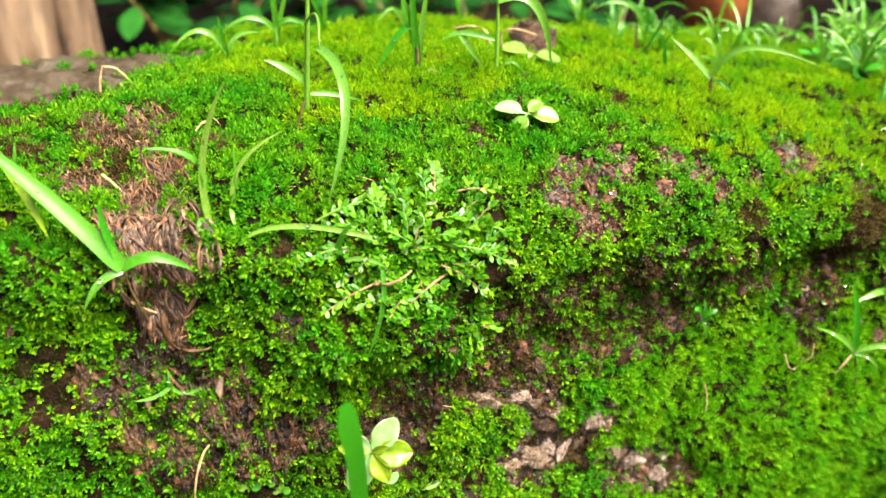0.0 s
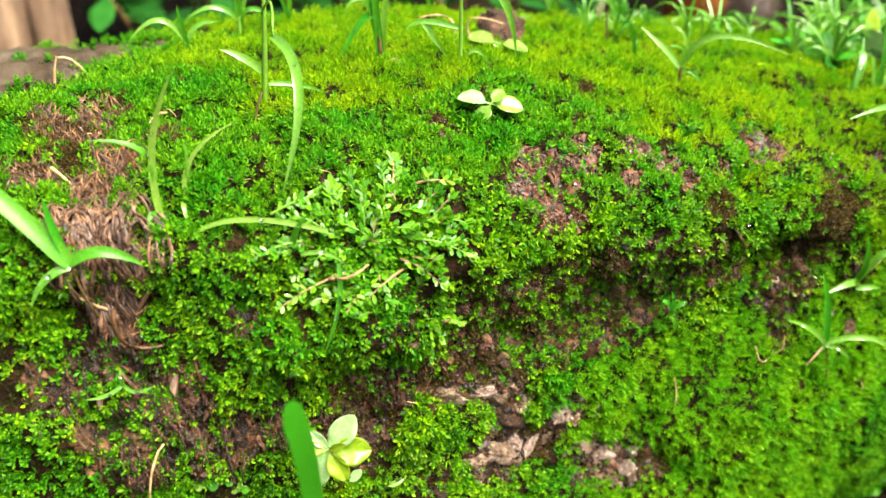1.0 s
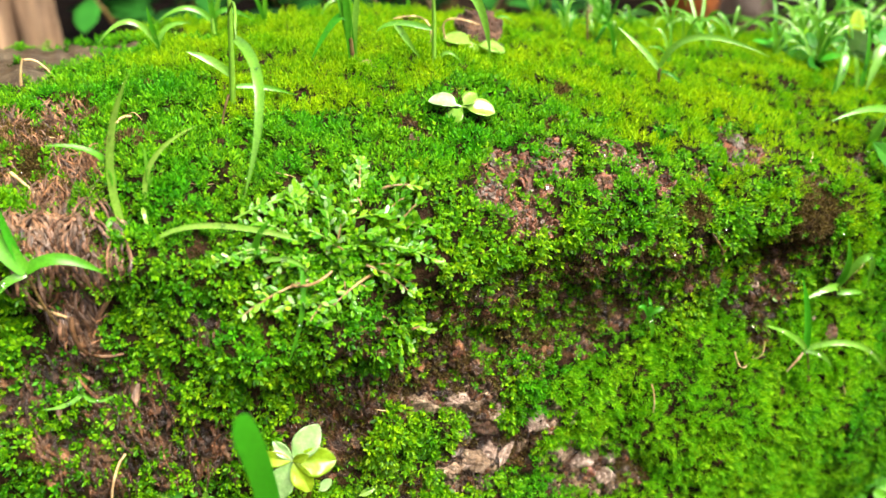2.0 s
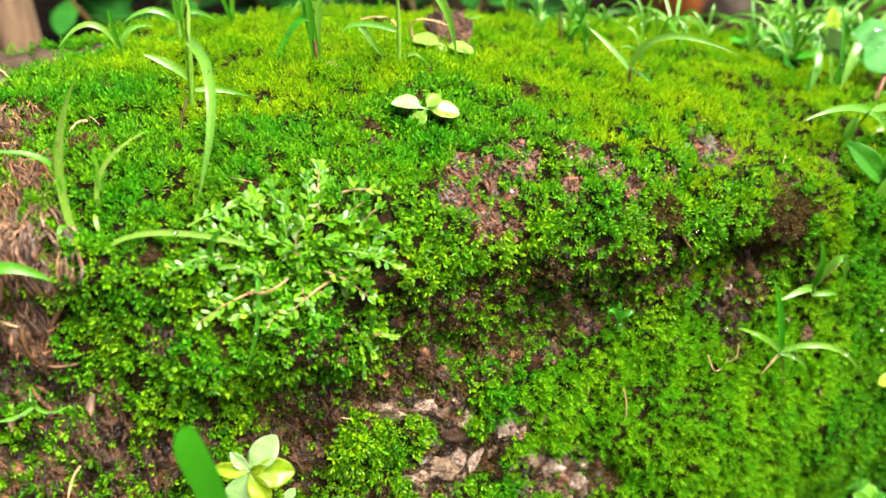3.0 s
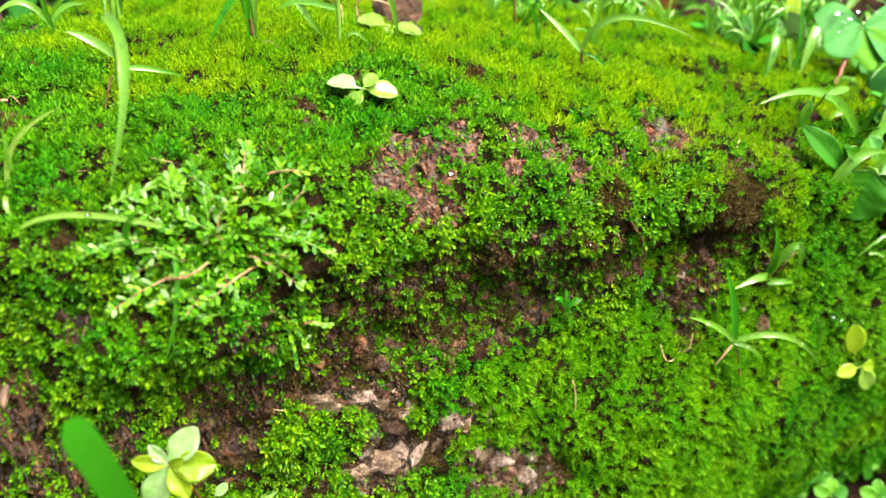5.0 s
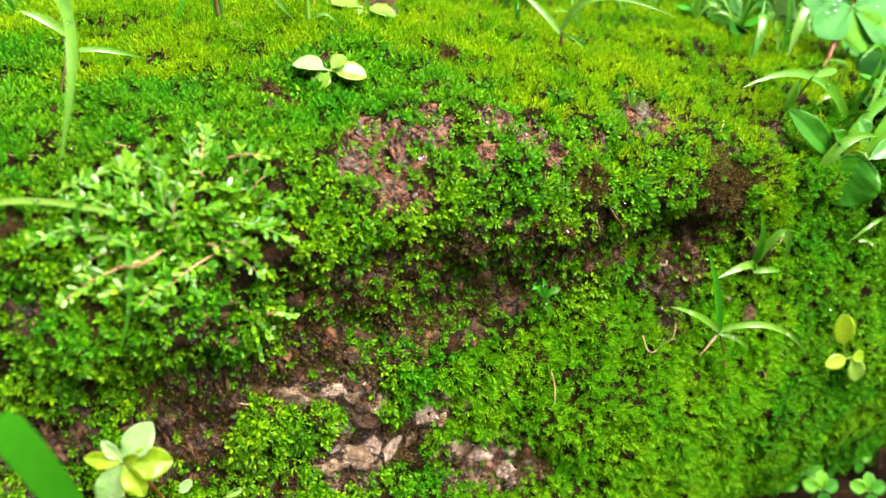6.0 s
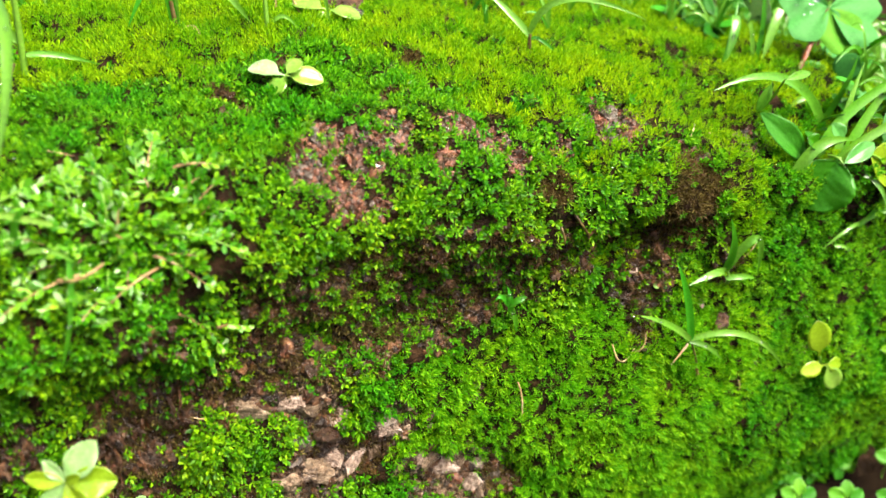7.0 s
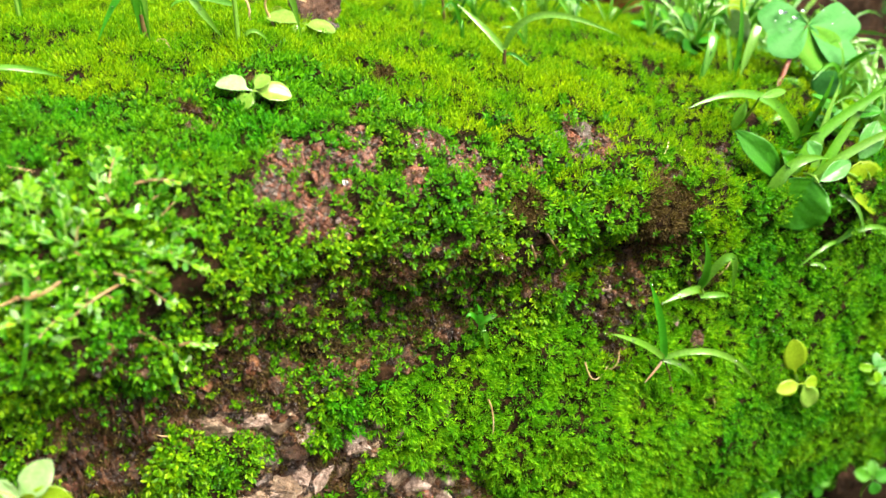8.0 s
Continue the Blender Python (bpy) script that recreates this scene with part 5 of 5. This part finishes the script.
for k, (p, s, m, w, squash) in enumerate((
        ((0.156, 0.335, 0.008), 0.0058, M_tan, "tan", FLAT), ((0.164, 0.334, 0.008), 0.0042, M_red, "reddish", BLOCKY), ((0.173, 0.333, 0.009), 0.0056, M_quartz, "pinkish", BLOCKY),
        ((0.181, 0.332, 0.003), 0.0050, M_tan, "tan", BLOCKY), ((0.190, 0.328, -0.003), 0.0046, M_quartz, "pinkish", BLOCKY), ((0.180, 0.330, -0.004), 0.0034, M_pale, "pale", FLAT),
        ((0.177, 0.330, -0.011), 0.0056, M_grey, "grey", LAYERED), ((0.176, 0.331, -0.016), 0.0046, M_grey, "grey", LAYERED), ((0.182, 0.331, -0.008), 0.0026, M_quartz, "white", BLOCKY),
        ((0.173, 0.330, -0.021), 0.0050, M_grey, "grey", LAYERED), ((0.185, 0.327, -0.009), 0.0050, M_rubble, "brown", BLOCKY), ((0.190, 0.328, -0.014), 0.0040, M_rubble, "brown", BLOCKY),
        ((0.163, 0.327, -0.031), 0.0038, M_tan, "tan", FLAT), ((0.169, 0.327, -0.028), 0.0044, M_pale, "pale", BLOCKY), ((0.175, 0.327, -0.032), 0.0046, M_quartz, "pinkish", FLAT), ((0.181, 0.327, -0.028), 0.0048, M_tan, "tan", FLAT), ((0.188, 0.328, -0.025), 0.0042, M_quartz, "pinkish", BLOCKY), ((0.187, 0.328, -0.033), 0.0040, M_pale, "pale", FLAT), ((0.195, 0.328, -0.031), 0.0046, M_quartz, "pinkish", FLAT),
        ((0.212, 0.330, -0.018), 0.0054, M_quartz, "white", BLOCKY), ((0.217, 0.332, -0.014), 0.0048, M_tan, "tan", BLOCKY), ((0.222, 0.332, -0.009), 0.0040, M_tan, "tan", BLOCKY), ((0.197, 0.329, -0.018), 0.0034, M_rubble, "brown", BLOCKY),
        ((0.205, 0.331, -0.031), 0.0044, M_pale, "pale", BLOCKY), ((0.253, 0.333, -0.013), 0.0034, M_quartz, "pinkish", BLOCKY), ((0.225, 0.330, -0.042), 0.0050, M_quartz, "pinkish", BLOCKY),
        ((0.231, 0.332, -0.047), 0.0054, M_tan, "tan", FLAT), ((0.238, 0.331, -0.051), 0.0050, M_quartz, "pinkish", FLAT), ((0.245, 0.330, -0.049), 0.0044, M_tan, "tan", FLAT), ((0.242, 0.326, -0.057), 0.0036, M_red, "red", BLOCKY), ((0.254, 0.327, -0.053), 0.0050, M_quartz, "pinkish", BLOCKY),
        ((0.251, 0.322, -0.060), 0.0048, M_quartz, "pinkish", BLOCKY), ((0.259, 0.322, -0.058), 0.0038, M_grey, "grey", BLOCKY), ((0.229, 0.330, -0.037), 0.0030, M_red, "red", BLOCKY), ((0.219, 0.330, -0.036), 0.0036, M_grey, "grey", BLOCKY),
        ((0.100, 0.330, 0.004), 0.0032, M_red, "red", BLOCKY), ((0.122, 0.334, 0.018), 0.0036, M_tan, "tan", FLAT), ((0.132, 0.333, 0.030), 0.0034, M_red, "brown", BLOCKY))):
    piece = stone("stone_piece", p, s * 1.12, m, f"{w} gritty stone set in the worn wall", squash, 10 + k, 0.16, 4 if s > 0.005 else 3, "", turn=0.35 * math.sin(5.0 * k))
    piece.parent = low_wall
r5 = random.Random(29)
for k in range(120):
    x, y, z, r = r5.choice(PALE + BROWN)
    m, w = r5.choice(((M_quartz, "pinkish"), (M_tan, "tan"), (M_rubble, "brown"), (M_rubble, "brown"), (M_grey, "grey"), (M_red, "reddish")))
    piece = stone("stone_piece", (x + r5.gauss(0, 0.7 * r), y, z + r5.gauss(0, 0.6 * r)), r5.uniform(0.0014, 0.0030), m, f"{w} gritty stone set in the worn wall", (1.3, 1.0, 0.7), 400 + k, 0.15, 2, "")
    piece.parent = low_wall
r4 = random.Random(17)
for k, (x, y, z, r) in enumerate(RED):
    for i in range(4 + int(r * 700)):
        a, d = r4.uniform(0, 6.28), r * r4.uniform(0.0, 1.0) ** 0.6
        s = r4.uniform(0.0018, 0.0046) * (1.15 if r > 0.009 else 0.85)
        m, w = r4.choice(((M_red, "reddish"), (M_red, "reddish"), (M_red, "reddish"), (M_rubble, "brown"), (M_grey, "grey"), (M_earth, "dark")) if k < 9 else ((M_red, "reddish"), (M_grey, "grey"), (M_grey, "grey")))
        piece = stone("stone_piece", (x + d * math.cos(a), y + 0.5 * d * math.sin(a), z + 0.8 * d * math.sin(a)), s, m, f"{w} gritty stone set in the worn wall", (1.3, 1.0, 0.42), 100 + 20 * k + i, 0.02, 3, "")
        piece.parent = low_wall


def strands(name, spots, count, mat, label, category, length, width, seed, lie, wild=0.2):
    """A mat of thin strands that hug the wall; lie: their usual run."""
    r = np.random.default_rng(seed)
    p, n = sample_skin(count * 3, r, lambda m: near(m) & (worn(m, spots) > 0.35))
    p, n = p[:count], n[:count]
    verts, faces = [], []
    for q, nn in zip(p, n):
        q, nn = Vector(q), Vector(nn)
        d = (Vector(lie) + Vector(r.normal(0, wild, 3)))
        d = (d - nn * d.dot(nn)).normalized()
        side = d.cross(nn).normalized()
        ln, w = length * r.uniform(0.4, 1.3), width * r.uniform(0.5, 1.4)
        bow, rise, hop = r.normal(0, 0.08) * ln, r.uniform(0.0003, 0.0024), r.uniform(0, 0.003)
        b = len(verts)
        for i in range(6):
            t = i / 5
            c = q + d * (ln * (t - 0.5)) + side * (bow * (4 * t * (1 - t) - 0.5)) + nn * (rise + hop * math.sin(math.pi * t))
            ww = w * (1 - 0.6 * abs(2 * t - 1) ** 2)
            verts += [c - side * ww, c + nn * ww * 0.8, c + side * ww]
            if i:
                k = b + 3 * i
                faces += [(k - 3, k - 2, k + 1, k), (k - 2, k - 1, k + 2, k + 1)]
    tagged(new(name, mesh_from(name, [v[:] for v in verts], faces, mat)), label, category, kind="stuff")


M_tan_fibre = earth_material("tan_root_fibre", [(0.025, 0.012, 0.006), (0.10, 0.055, 0.030), (0.26, 0.165, 0.10)], 120.0, (0.25, 0.7), 0.3, 400.0, 0.002, True)
strands("root_fibres", FIBRE, 1900, M_fibre, "matted reddish-brown root fibres on the wall", "root fibres", 0.009, 0.00032, 3, (0.05, -0.6, -0.6), 0.34)
LOW_FIBRE = [(0.021, 0.356, 0.103, 0.011), (0.034, 0.360, 0.107, 0.010), (0.026, 0.356, 0.089, 0.009), (0.025, 0.352, 0.078, 0.006), (0.030, 0.354, 0.098, 0.009), (0.044, 0.343, 0.103, 0.004)]
strands("woody_fibres", LOW_FIBRE, 620, M_tan_fibre, "tan woody root fibres running down the wall", "root fibres", 0.012, 0.00062, 8, (0.0, -0.35, -0.9), 0.22)
strands("bark_shreds", EARTH_LOW, 520, M_crumb, "shreds of brown rotten bark on the wall face", "bark shreds", 0.013, 0.00060, 4, (0.1, -0.1, -1))
strands("rootlets", EARTH, 320, M_earth, "dark rootlets in the wall's crumbled hollow", "rootlets", 0.008, 0.00025, 5, (0.5, 0, -0.6))
strands("straw_bits", [(0.25, 0.33, 0.0, 0.16), (0.15, 0.40, 0.12, 0.12), (0.30, 0.42, 0.11, 0.10)], 60, M_straw, "thin bits of dry straw in the moss", "straw", 0.009, 0.00022, 6, (0.7, 0.2, -0.3), 0.6)

# flakes of rotten bark that stand off the face
for k, (x, y, z, size) in enumerate(((0.042, 0.340, 0.050, 0.0085), (0.038, 0.340, 0.042, 0.0060), (0.020, 0.347, 0.059, 0.0070), (0.014, 0.339, 0.050, 0.0060), (0.052, 0.339, 0.065, 0.0075), (0.069, 0.330, 0.070, 0.0055),
                                     (0.035, 0.342, 0.045, 0.0060), (0.045, 0.330, 0.033, 0.0060), (-0.027, 0.362, 0.081, 0.0070), (-0.011, 0.343, 0.038, 0.0060), (0.060, 0.323, 0.019, 0.0070), (0.070, 0.324, 0.009, 0.0070),
                                     (0.064, 0.323, 0.012, 0.0060), (0.026, 0.340, 0.034, 0.0055), (0.052, 0.326, 0.040, 0.0050), (0.030, 0.345, 0.066, 0.0060), (0.047, 0.343, 0.099, 0.0050), (0.004, 0.345, 0.058, 0.0050))):
    piece = stone("bark_flake", (x, y, z), size, (M_tan_fibre, M_fibre, M_rubble)[k % 3], "flake of rotten brown bark on the wall face", (0.30, 1.15, 0.24), 60 + k, 0.12, 3, "", turn=0.25 * math.sin(3.0 * k))
    piece.parent = low_wall


def twig(root, pts, r, mat, label, name="twig"):
    q, _ = rooted(root)
    ob = new(name, stem_mesh(name, [Vector(p) for p in pts], r, r * 0.6, mat, 6, 8))
    ob.location = q
    return tagged(ob, label, "twig", "twigs and stalks")


twig((0.021, 0.486, 0.119), [(0, 0, 0), (0.001, 0, 0.006), (0.003, 0, 0.0125)], 0.0007, M_straw, "pale bleached straw stalk standing on the stone")
twig((0.036, 0.482, 0.119), [(-0.012, 0.004, 0.0125), (-0.005, 0.002, 0.010), (0.0, 0, 0.000)], 0.0007, M_straw, "pale bent straw stalk leaning on the moss")
twig((0.328, 0.500, 0.098), [(0, 0, 0), (-0.001, 0, 0.010), (-0.002, 0, 0.021)], 0.0009, M_stem, "brown upright stalk on the wall's top")
twig((0.330, 0.498, 0.098), [(0, 0, 0), (0.006, -0.003, 0.009), (0.012, -0.007, 0.028)], 0.0012, M_dark_leaf, "dark bent stalk on the wall's top")
twig((0.366, 0.318, -0.030), [(0.000, -0.003, 0.003), (0.001, -0.004, -0.008), (0.000, -0.003, -0.022)], 0.0009, M_stem, "brown root hanging below a seedling")
twig((0.297, 0.320, 0.064), [(0.000, 0, 0.004), (0.002, -0.003, 0.000), (0.006, -0.003, -0.006)], 0.0007, M_stem, "short brown rootlet under the lip")
twig((0.289, 0.320, 0.064), [(0.000, 0, 0.002), (0.000, -0.003, -0.001), (0.001, -0.003, -0.005)], 0.0006, M_stem, "short brown rootlet under the lip")
twig((0.100, 0.410, 0.122), [(0.002, 0, 0.012), (-0.001, -0.002, 0.006), (-0.003, -0.004, 0.000)], 0.0006, M_stem, "orange-brown withered stalk in the moss")
twig((0.270, 0.330, -0.022), [(0.000, -0.004, 0.012), (0.002, -0.006, -0.004), (-0.001, -0.005, -0.026)], 0.0004, M_straw, "thin dry strand hanging in the moss")
twig((0.325, 0.330, -0.012), [(-0.006, -0.003, 0.006), (-0.002, -0.006, -0.003), (0.006, -0.004, 0.001)], 0.00045, M_straw, "curled dry leaf stalk on the cushion moss")
twig((0.333, 0.330, -0.012), [(-0.003, -0.004, -0.002), (0.001, -0.006, 0.001), (0.003, -0.004, 0.007)], 0.00045, M_straw, "curled dry leaf stalk on the cushion moss")
twig((0.022, 0.326, 0.085), [(-0.009, -0.002, 0.014), (-0.007, -0.005, 0.000), (0.006, -0.003, -0.006)], 0.0010, M_fibre, "brown bent root on the wall face")
twig((0.014, 0.356, 0.088), [(-0.004, -0.005, 0.012), (-0.001, -0.007, 0.003), (0.008, -0.006, -0.006)], 0.0009, M_straw, "yellowish bent root on the wall face")
twig((0.026, 0.352, 0.080), [(0.012, -0.006, 0.008), (0.007, -0.006, 0.000), (0.000, -0.005, -0.010)], 0.0013, M_fibre, "dark brown root running down the wall")
twig((0.022, 0.350, 0.070), [(0.003, -0.005, 0.004), (0.002, -0.006, -0.004), (-0.004, -0.004, -0.014)], 0.0009, M_fibre, "dark brown root running down the wall")
twig((0.016, 0.392, 0.114), [(-0.003, 0.002, 0.008), (0.000, -0.002, 0.006), (0.004, -0.006, 0.002)], 0.0008, M_straw, "pale straw on the root fibres")
twig((0.216, 0.470, 0.120), [(0.000, 0, 0), (-0.001, 0, 0.016), (-0.016, 0.006, 0.017)], 0.0006, M_straw, "dry bent straw on the wall's top")
twig((0.226, 0.470, 0.118), [(0.004, 0, 0), (-0.001, 0, 0.018), (0.016, -0.006, 0.016)], 0.0006, M_straw, "dry bent straw on the wall's top")
twig((0.027, 0.330, 0.022), [(0.006, -0.004, 0.008), (-0.001, -0.008, -0.004), (-0.004, -0.006, -0.030)], 0.0006, M_straw, "pale dry stalk hanging down the wall face")
twig((0.050, 0.420, 0.122), [(0.010, 0.004, 0.006), (0.004, 0.0, 0.006), (0.000, -0.006, 0.000)], 0.0007, M_straw, "thin dry straw on the root fibres")

for p, r in (((0.093, 0.413, 0.126), 0.0016), ((0.167, 0.403, 0.124), 0.0014), ((0.403, 0.392, 0.091), 0.0016), ((0.211, 0.337, 0.104), 0.0015), ((0.245, 0.352, 0.104), 0.0008), ((0.30, 0.37, 0.10), 0.0008), ((0.262, 0.36, 0.104), 0.0008)):
    q, n = rooted(p)
    drop(q + n * 0.0028, r, 0.9)
r2 = random.Random(3)
for _ in range(230):
    q, n = rooted((r2.uniform(-0.02, 0.46), r2.uniform(0.30, 0.50), r2.uniform(-0.08, 0.12)))
    drop(q + n * 0.0032, r2.uniform(0.0004, 0.0009), 0.9)

# fallen leaves and small growth at the wall's foot
for k, (x, y, a) in enumerate(((0.505, 0.315, 0.4), (0.530, 0.322, 2.0), (0.480, 0.305, 3.3), (0.555, 0.315, 1.2), (0.575, 0.300, 5.0), (0.45, 0.295, 2.6))):
    ob = new("fallen_leaf", leaf_mesh("fallen_leaf", O, (0.024 * math.cos(a), 0.024 * math.sin(a), 0.003), 0.012, M_earth, (0.1, -0.2, 1), 0.35, 0.15, 0.5, 0.1, 0.1))
    ob.location = (x, y, -0.154)
    tagged(ob, "brown wet fallen leaf on the soil", "leaf", "fallen leaves")
for k in range(7):
    x = 0.45 + 0.024 * k
    h = Vector((0, -0.004, 0.016))
    seedling("low_weed", (x, 0.312 - 0.012 * (k % 3), -0.158), "low weed with small green leaves at the wall's foot", [(h, h + fan(0.010, 0.004), 0.009, OUT, 0.2), (h, h + fan(-0.010, 0.005), 0.009, OUT, 0.2), (h, h + fan(0.002, -0.009), 0.008, OUT, 0.2), (h, h + fan(0.000, 0.011), 0.008, OUT, 0.2)],
             (M_dark_leaf, M_grass, M_dark_leaf, M_creeper), [(0, 0, 0.006), h], group="weeds on the bank", category="weed", snap=False)

# -- behind the wall: a tree foot, shrubs, a clay pot and a stone, all in soft distance --
def tree_trunk(p, r, h, label):
    ob = thing("tree", p, label, "tree")
    nh, ns = 40, 36
    verts, faces = [], []
    for i in range(nh + 1):
        z = h * i / nh
        a = np.linspace(0, 2 * math.pi, ns, endpoint=False)
        pp = np.stack([np.cos(a) * 2.0, np.sin(a) * 2.0, np.full(ns, z * 3)], 1)
        rr = r * (1 + 0.14 * math.exp(-z / 0.08)) * (1 + 0.10 * fractal(pp, 0.7, 3, 400) + 0.06 * np.cos(5 * a + 3 * z))
        verts += [(x, y, z - 0.02) for x, y in zip(np.cos(a) * rr, np.sin(a) * rr)]
    for i in range(nh):
        for k in range(ns):
            faces.append((i * ns + k, i * ns + (k + 1) % ns, (i + 1) * ns + (k + 1) % ns, (i + 1) * ns + k))
    part("trunk", mesh_from("trunk", verts, faces, M_bark), ob)
    ridge = random.Random(41)
    for k in range(7):
        a = 2 * math.pi * k / 7 + ridge.uniform(-0.4, 0.4)
        foot, lean_by = ridge.uniform(0.0, 0.15), ridge.uniform(-0.15, 0.15)
        pts = [(r * f * math.cos(a + q), r * f * math.sin(a + q), z) for f, q, z in ((1.03, 0, foot), (0.97, lean_by, foot + 0.3 * h), (0.95, 1.5 * lean_by, foot + 0.6 * h))]
        part("bark_ridge", stem_mesh("bark_ridge", pts, r * 0.06, r * 0.035, M_bark, 7, 10), ob)
    return ob


tree_trunk((-0.065, 1.22, -0.165), 0.105, 1.2, "pale brown tree trunk standing behind the wall")


# shrub leaf with canopy shade put into its colour; nothing shades it
M_shade_leaf = leaf_material("shade_darkened_leaf", [(0.006, 0.035, 0.006), (0.014, 0.090, 0.010), (0.026, 0.15, 0.016)], (20.0, (0.6, 0.7, 0.7)), 0.75, 0.25, 0.06, 0.2, True)


def shrub(p, rnd, tall, leaves, size, label):
    ob = thing("shrub", p, label, "shrub", "shrubs in the background")
    for _ in range(max(3, leaves // 9)):
        a = rnd.uniform(0, 6.28)
        top = Vector((math.cos(a) * tall * 0.4, math.sin(a) * tall * 0.4, tall * rnd.uniform(0.7, 1.1)))
        stem = part("stem", stem_mesh("stem", [O, top * 0.5 + Vector((0, 0, tall * 0.1)), top], 0.004, 0.002, M_stem), ob)
        for k in range(9):
            t = rnd.uniform(0.15, 1.0)
            b = curve_at(Vector(O), top * 0.5 + Vector((0, 0, tall * 0.1)), top, t)
            an = rnd.uniform(0, 6.28)
            l = size * rnd.uniform(0.6, 1.2)
            d = Vector((math.cos(an), math.sin(an), rnd.uniform(-0.3, 0.5))).normalized() * l
            part("leaf", leaf_mesh("leaf", b, b + d, l * 0.5, M_shade_leaf, (0, 0, 1), 0.15, 0.2, 0.4, 0.12, 0, 6, 4), stem)
    return ob


rnd = random.Random(21)
for x, y, h, n, s in ((0.14, 1.35, 0.35, 54, 0.09), (0.34, 1.30, 0.32, 54, 0.08), (0.55, 1.25, 0.30, 54, 0.08), (0.24, 1.60, 0.45, 54, 0.10), (0.50, 1.60, 0.45, 54, 0.10), (0.80, 1.40, 0.40, 54, 0.09),
                      (1.05, 1.30, 0.40, 54, 0.09), (1.30, 1.10, 0.40, 54, 0.09), (-0.30, 1.55, 0.45, 45, 0.10), (0.22, 0.98, 0.16, 45, 0.06), (0.34, 0.95, 0.15, 45, 0.06), (0.46, 0.98, 0.16, 45, 0.06), (0.58, 0.92, 0.15, 45, 0.05), (0.15, 1.08, 0.2, 45, 0.07), (0.40, 1.10, 0.2, 45, 0.07), (1.22, 0.98, 0.22, 45, 0.06), (1.25, 0.80, 0.25, 45, 0.06), (0.92, 0.66, 0.16, 45, 0.04), (0.92, 0.55, 0.2, 45, 0.05)):
    shrub((x, y, -0.165), rnd, h, n, s, "leafy green shrub behind the wall, its leaves darkened as if shaded")
for k in range(24):
    x, y = rnd.uniform(0.55, 1.1), rnd.uniform(0.68, 1.05)
    if abs(x - 0.01 - 0.83 * (y - 0.03)) < 0.12:
        continue
    tuft((x, y, -0.165), rnd, "soft green grass tuft on the ground behind", 0.13, 7, False)

pot = thing("flower_pot", (0.895, 1.150, -0.165), "orange terracotta flower pot behind the grass", "pot")
prof = ((0.0, 0.002), (0.038, 0.0), (0.052, 0.10), (0.054, 0.128), (0.060, 0.128), (0.061, 0.155), (0.054, 0.156), (0.050, 0.12), (0.0, 0.115))
pv, pf, ns = [], [], 32
for i, (r, z) in enumerate(prof):
    pv += [(r * math.cos(2 * math.pi * k / ns), r * math.sin(2 * math.pi * k / ns), z) for k in range(ns)]
    if i:
        pf += [((i - 1) * ns + k, (i - 1) * ns + (k + 1) % ns, i * ns + (k + 1) % ns, i * ns + k) for k in range(ns)]
M_clay = earth_material("orange_terracotta", [(0.40, 0.10, 0.02), (0.55, 0.17, 0.04), (0.60, 0.22, 0.07)], 20.0, (0.5, 0.8), 0.2, 90.0)
part("pot_body", mesh_from("pot_body", pv, pf, M_clay), pot)
bm = bmesh.new()
bmesh.ops.create_icosphere(bm, subdivisions=4, radius=1.0)
co = np.array([v.co[:] for v in bm.verts])
for v, k in zip(bm.verts, 1 + 0.22 * fractal(co, 0.9, 3, 500)):
    v.co = Vector((v.co.x * 0.07, v.co.y * 0.06, v.co.z * 0.085)) * float(k)
me = bpy.data.meshes.new("boulder")
bm.to_mesh(me)
bm.free()
me.materials.append(M_grey)
rock = new("boulder", me)
rock.location = (0.985, 1.140, -0.125)
rock.scale = (0.72, 0.72, 0.72)
tagged(rock, "light grey stone on the ground behind the wall", "stone")
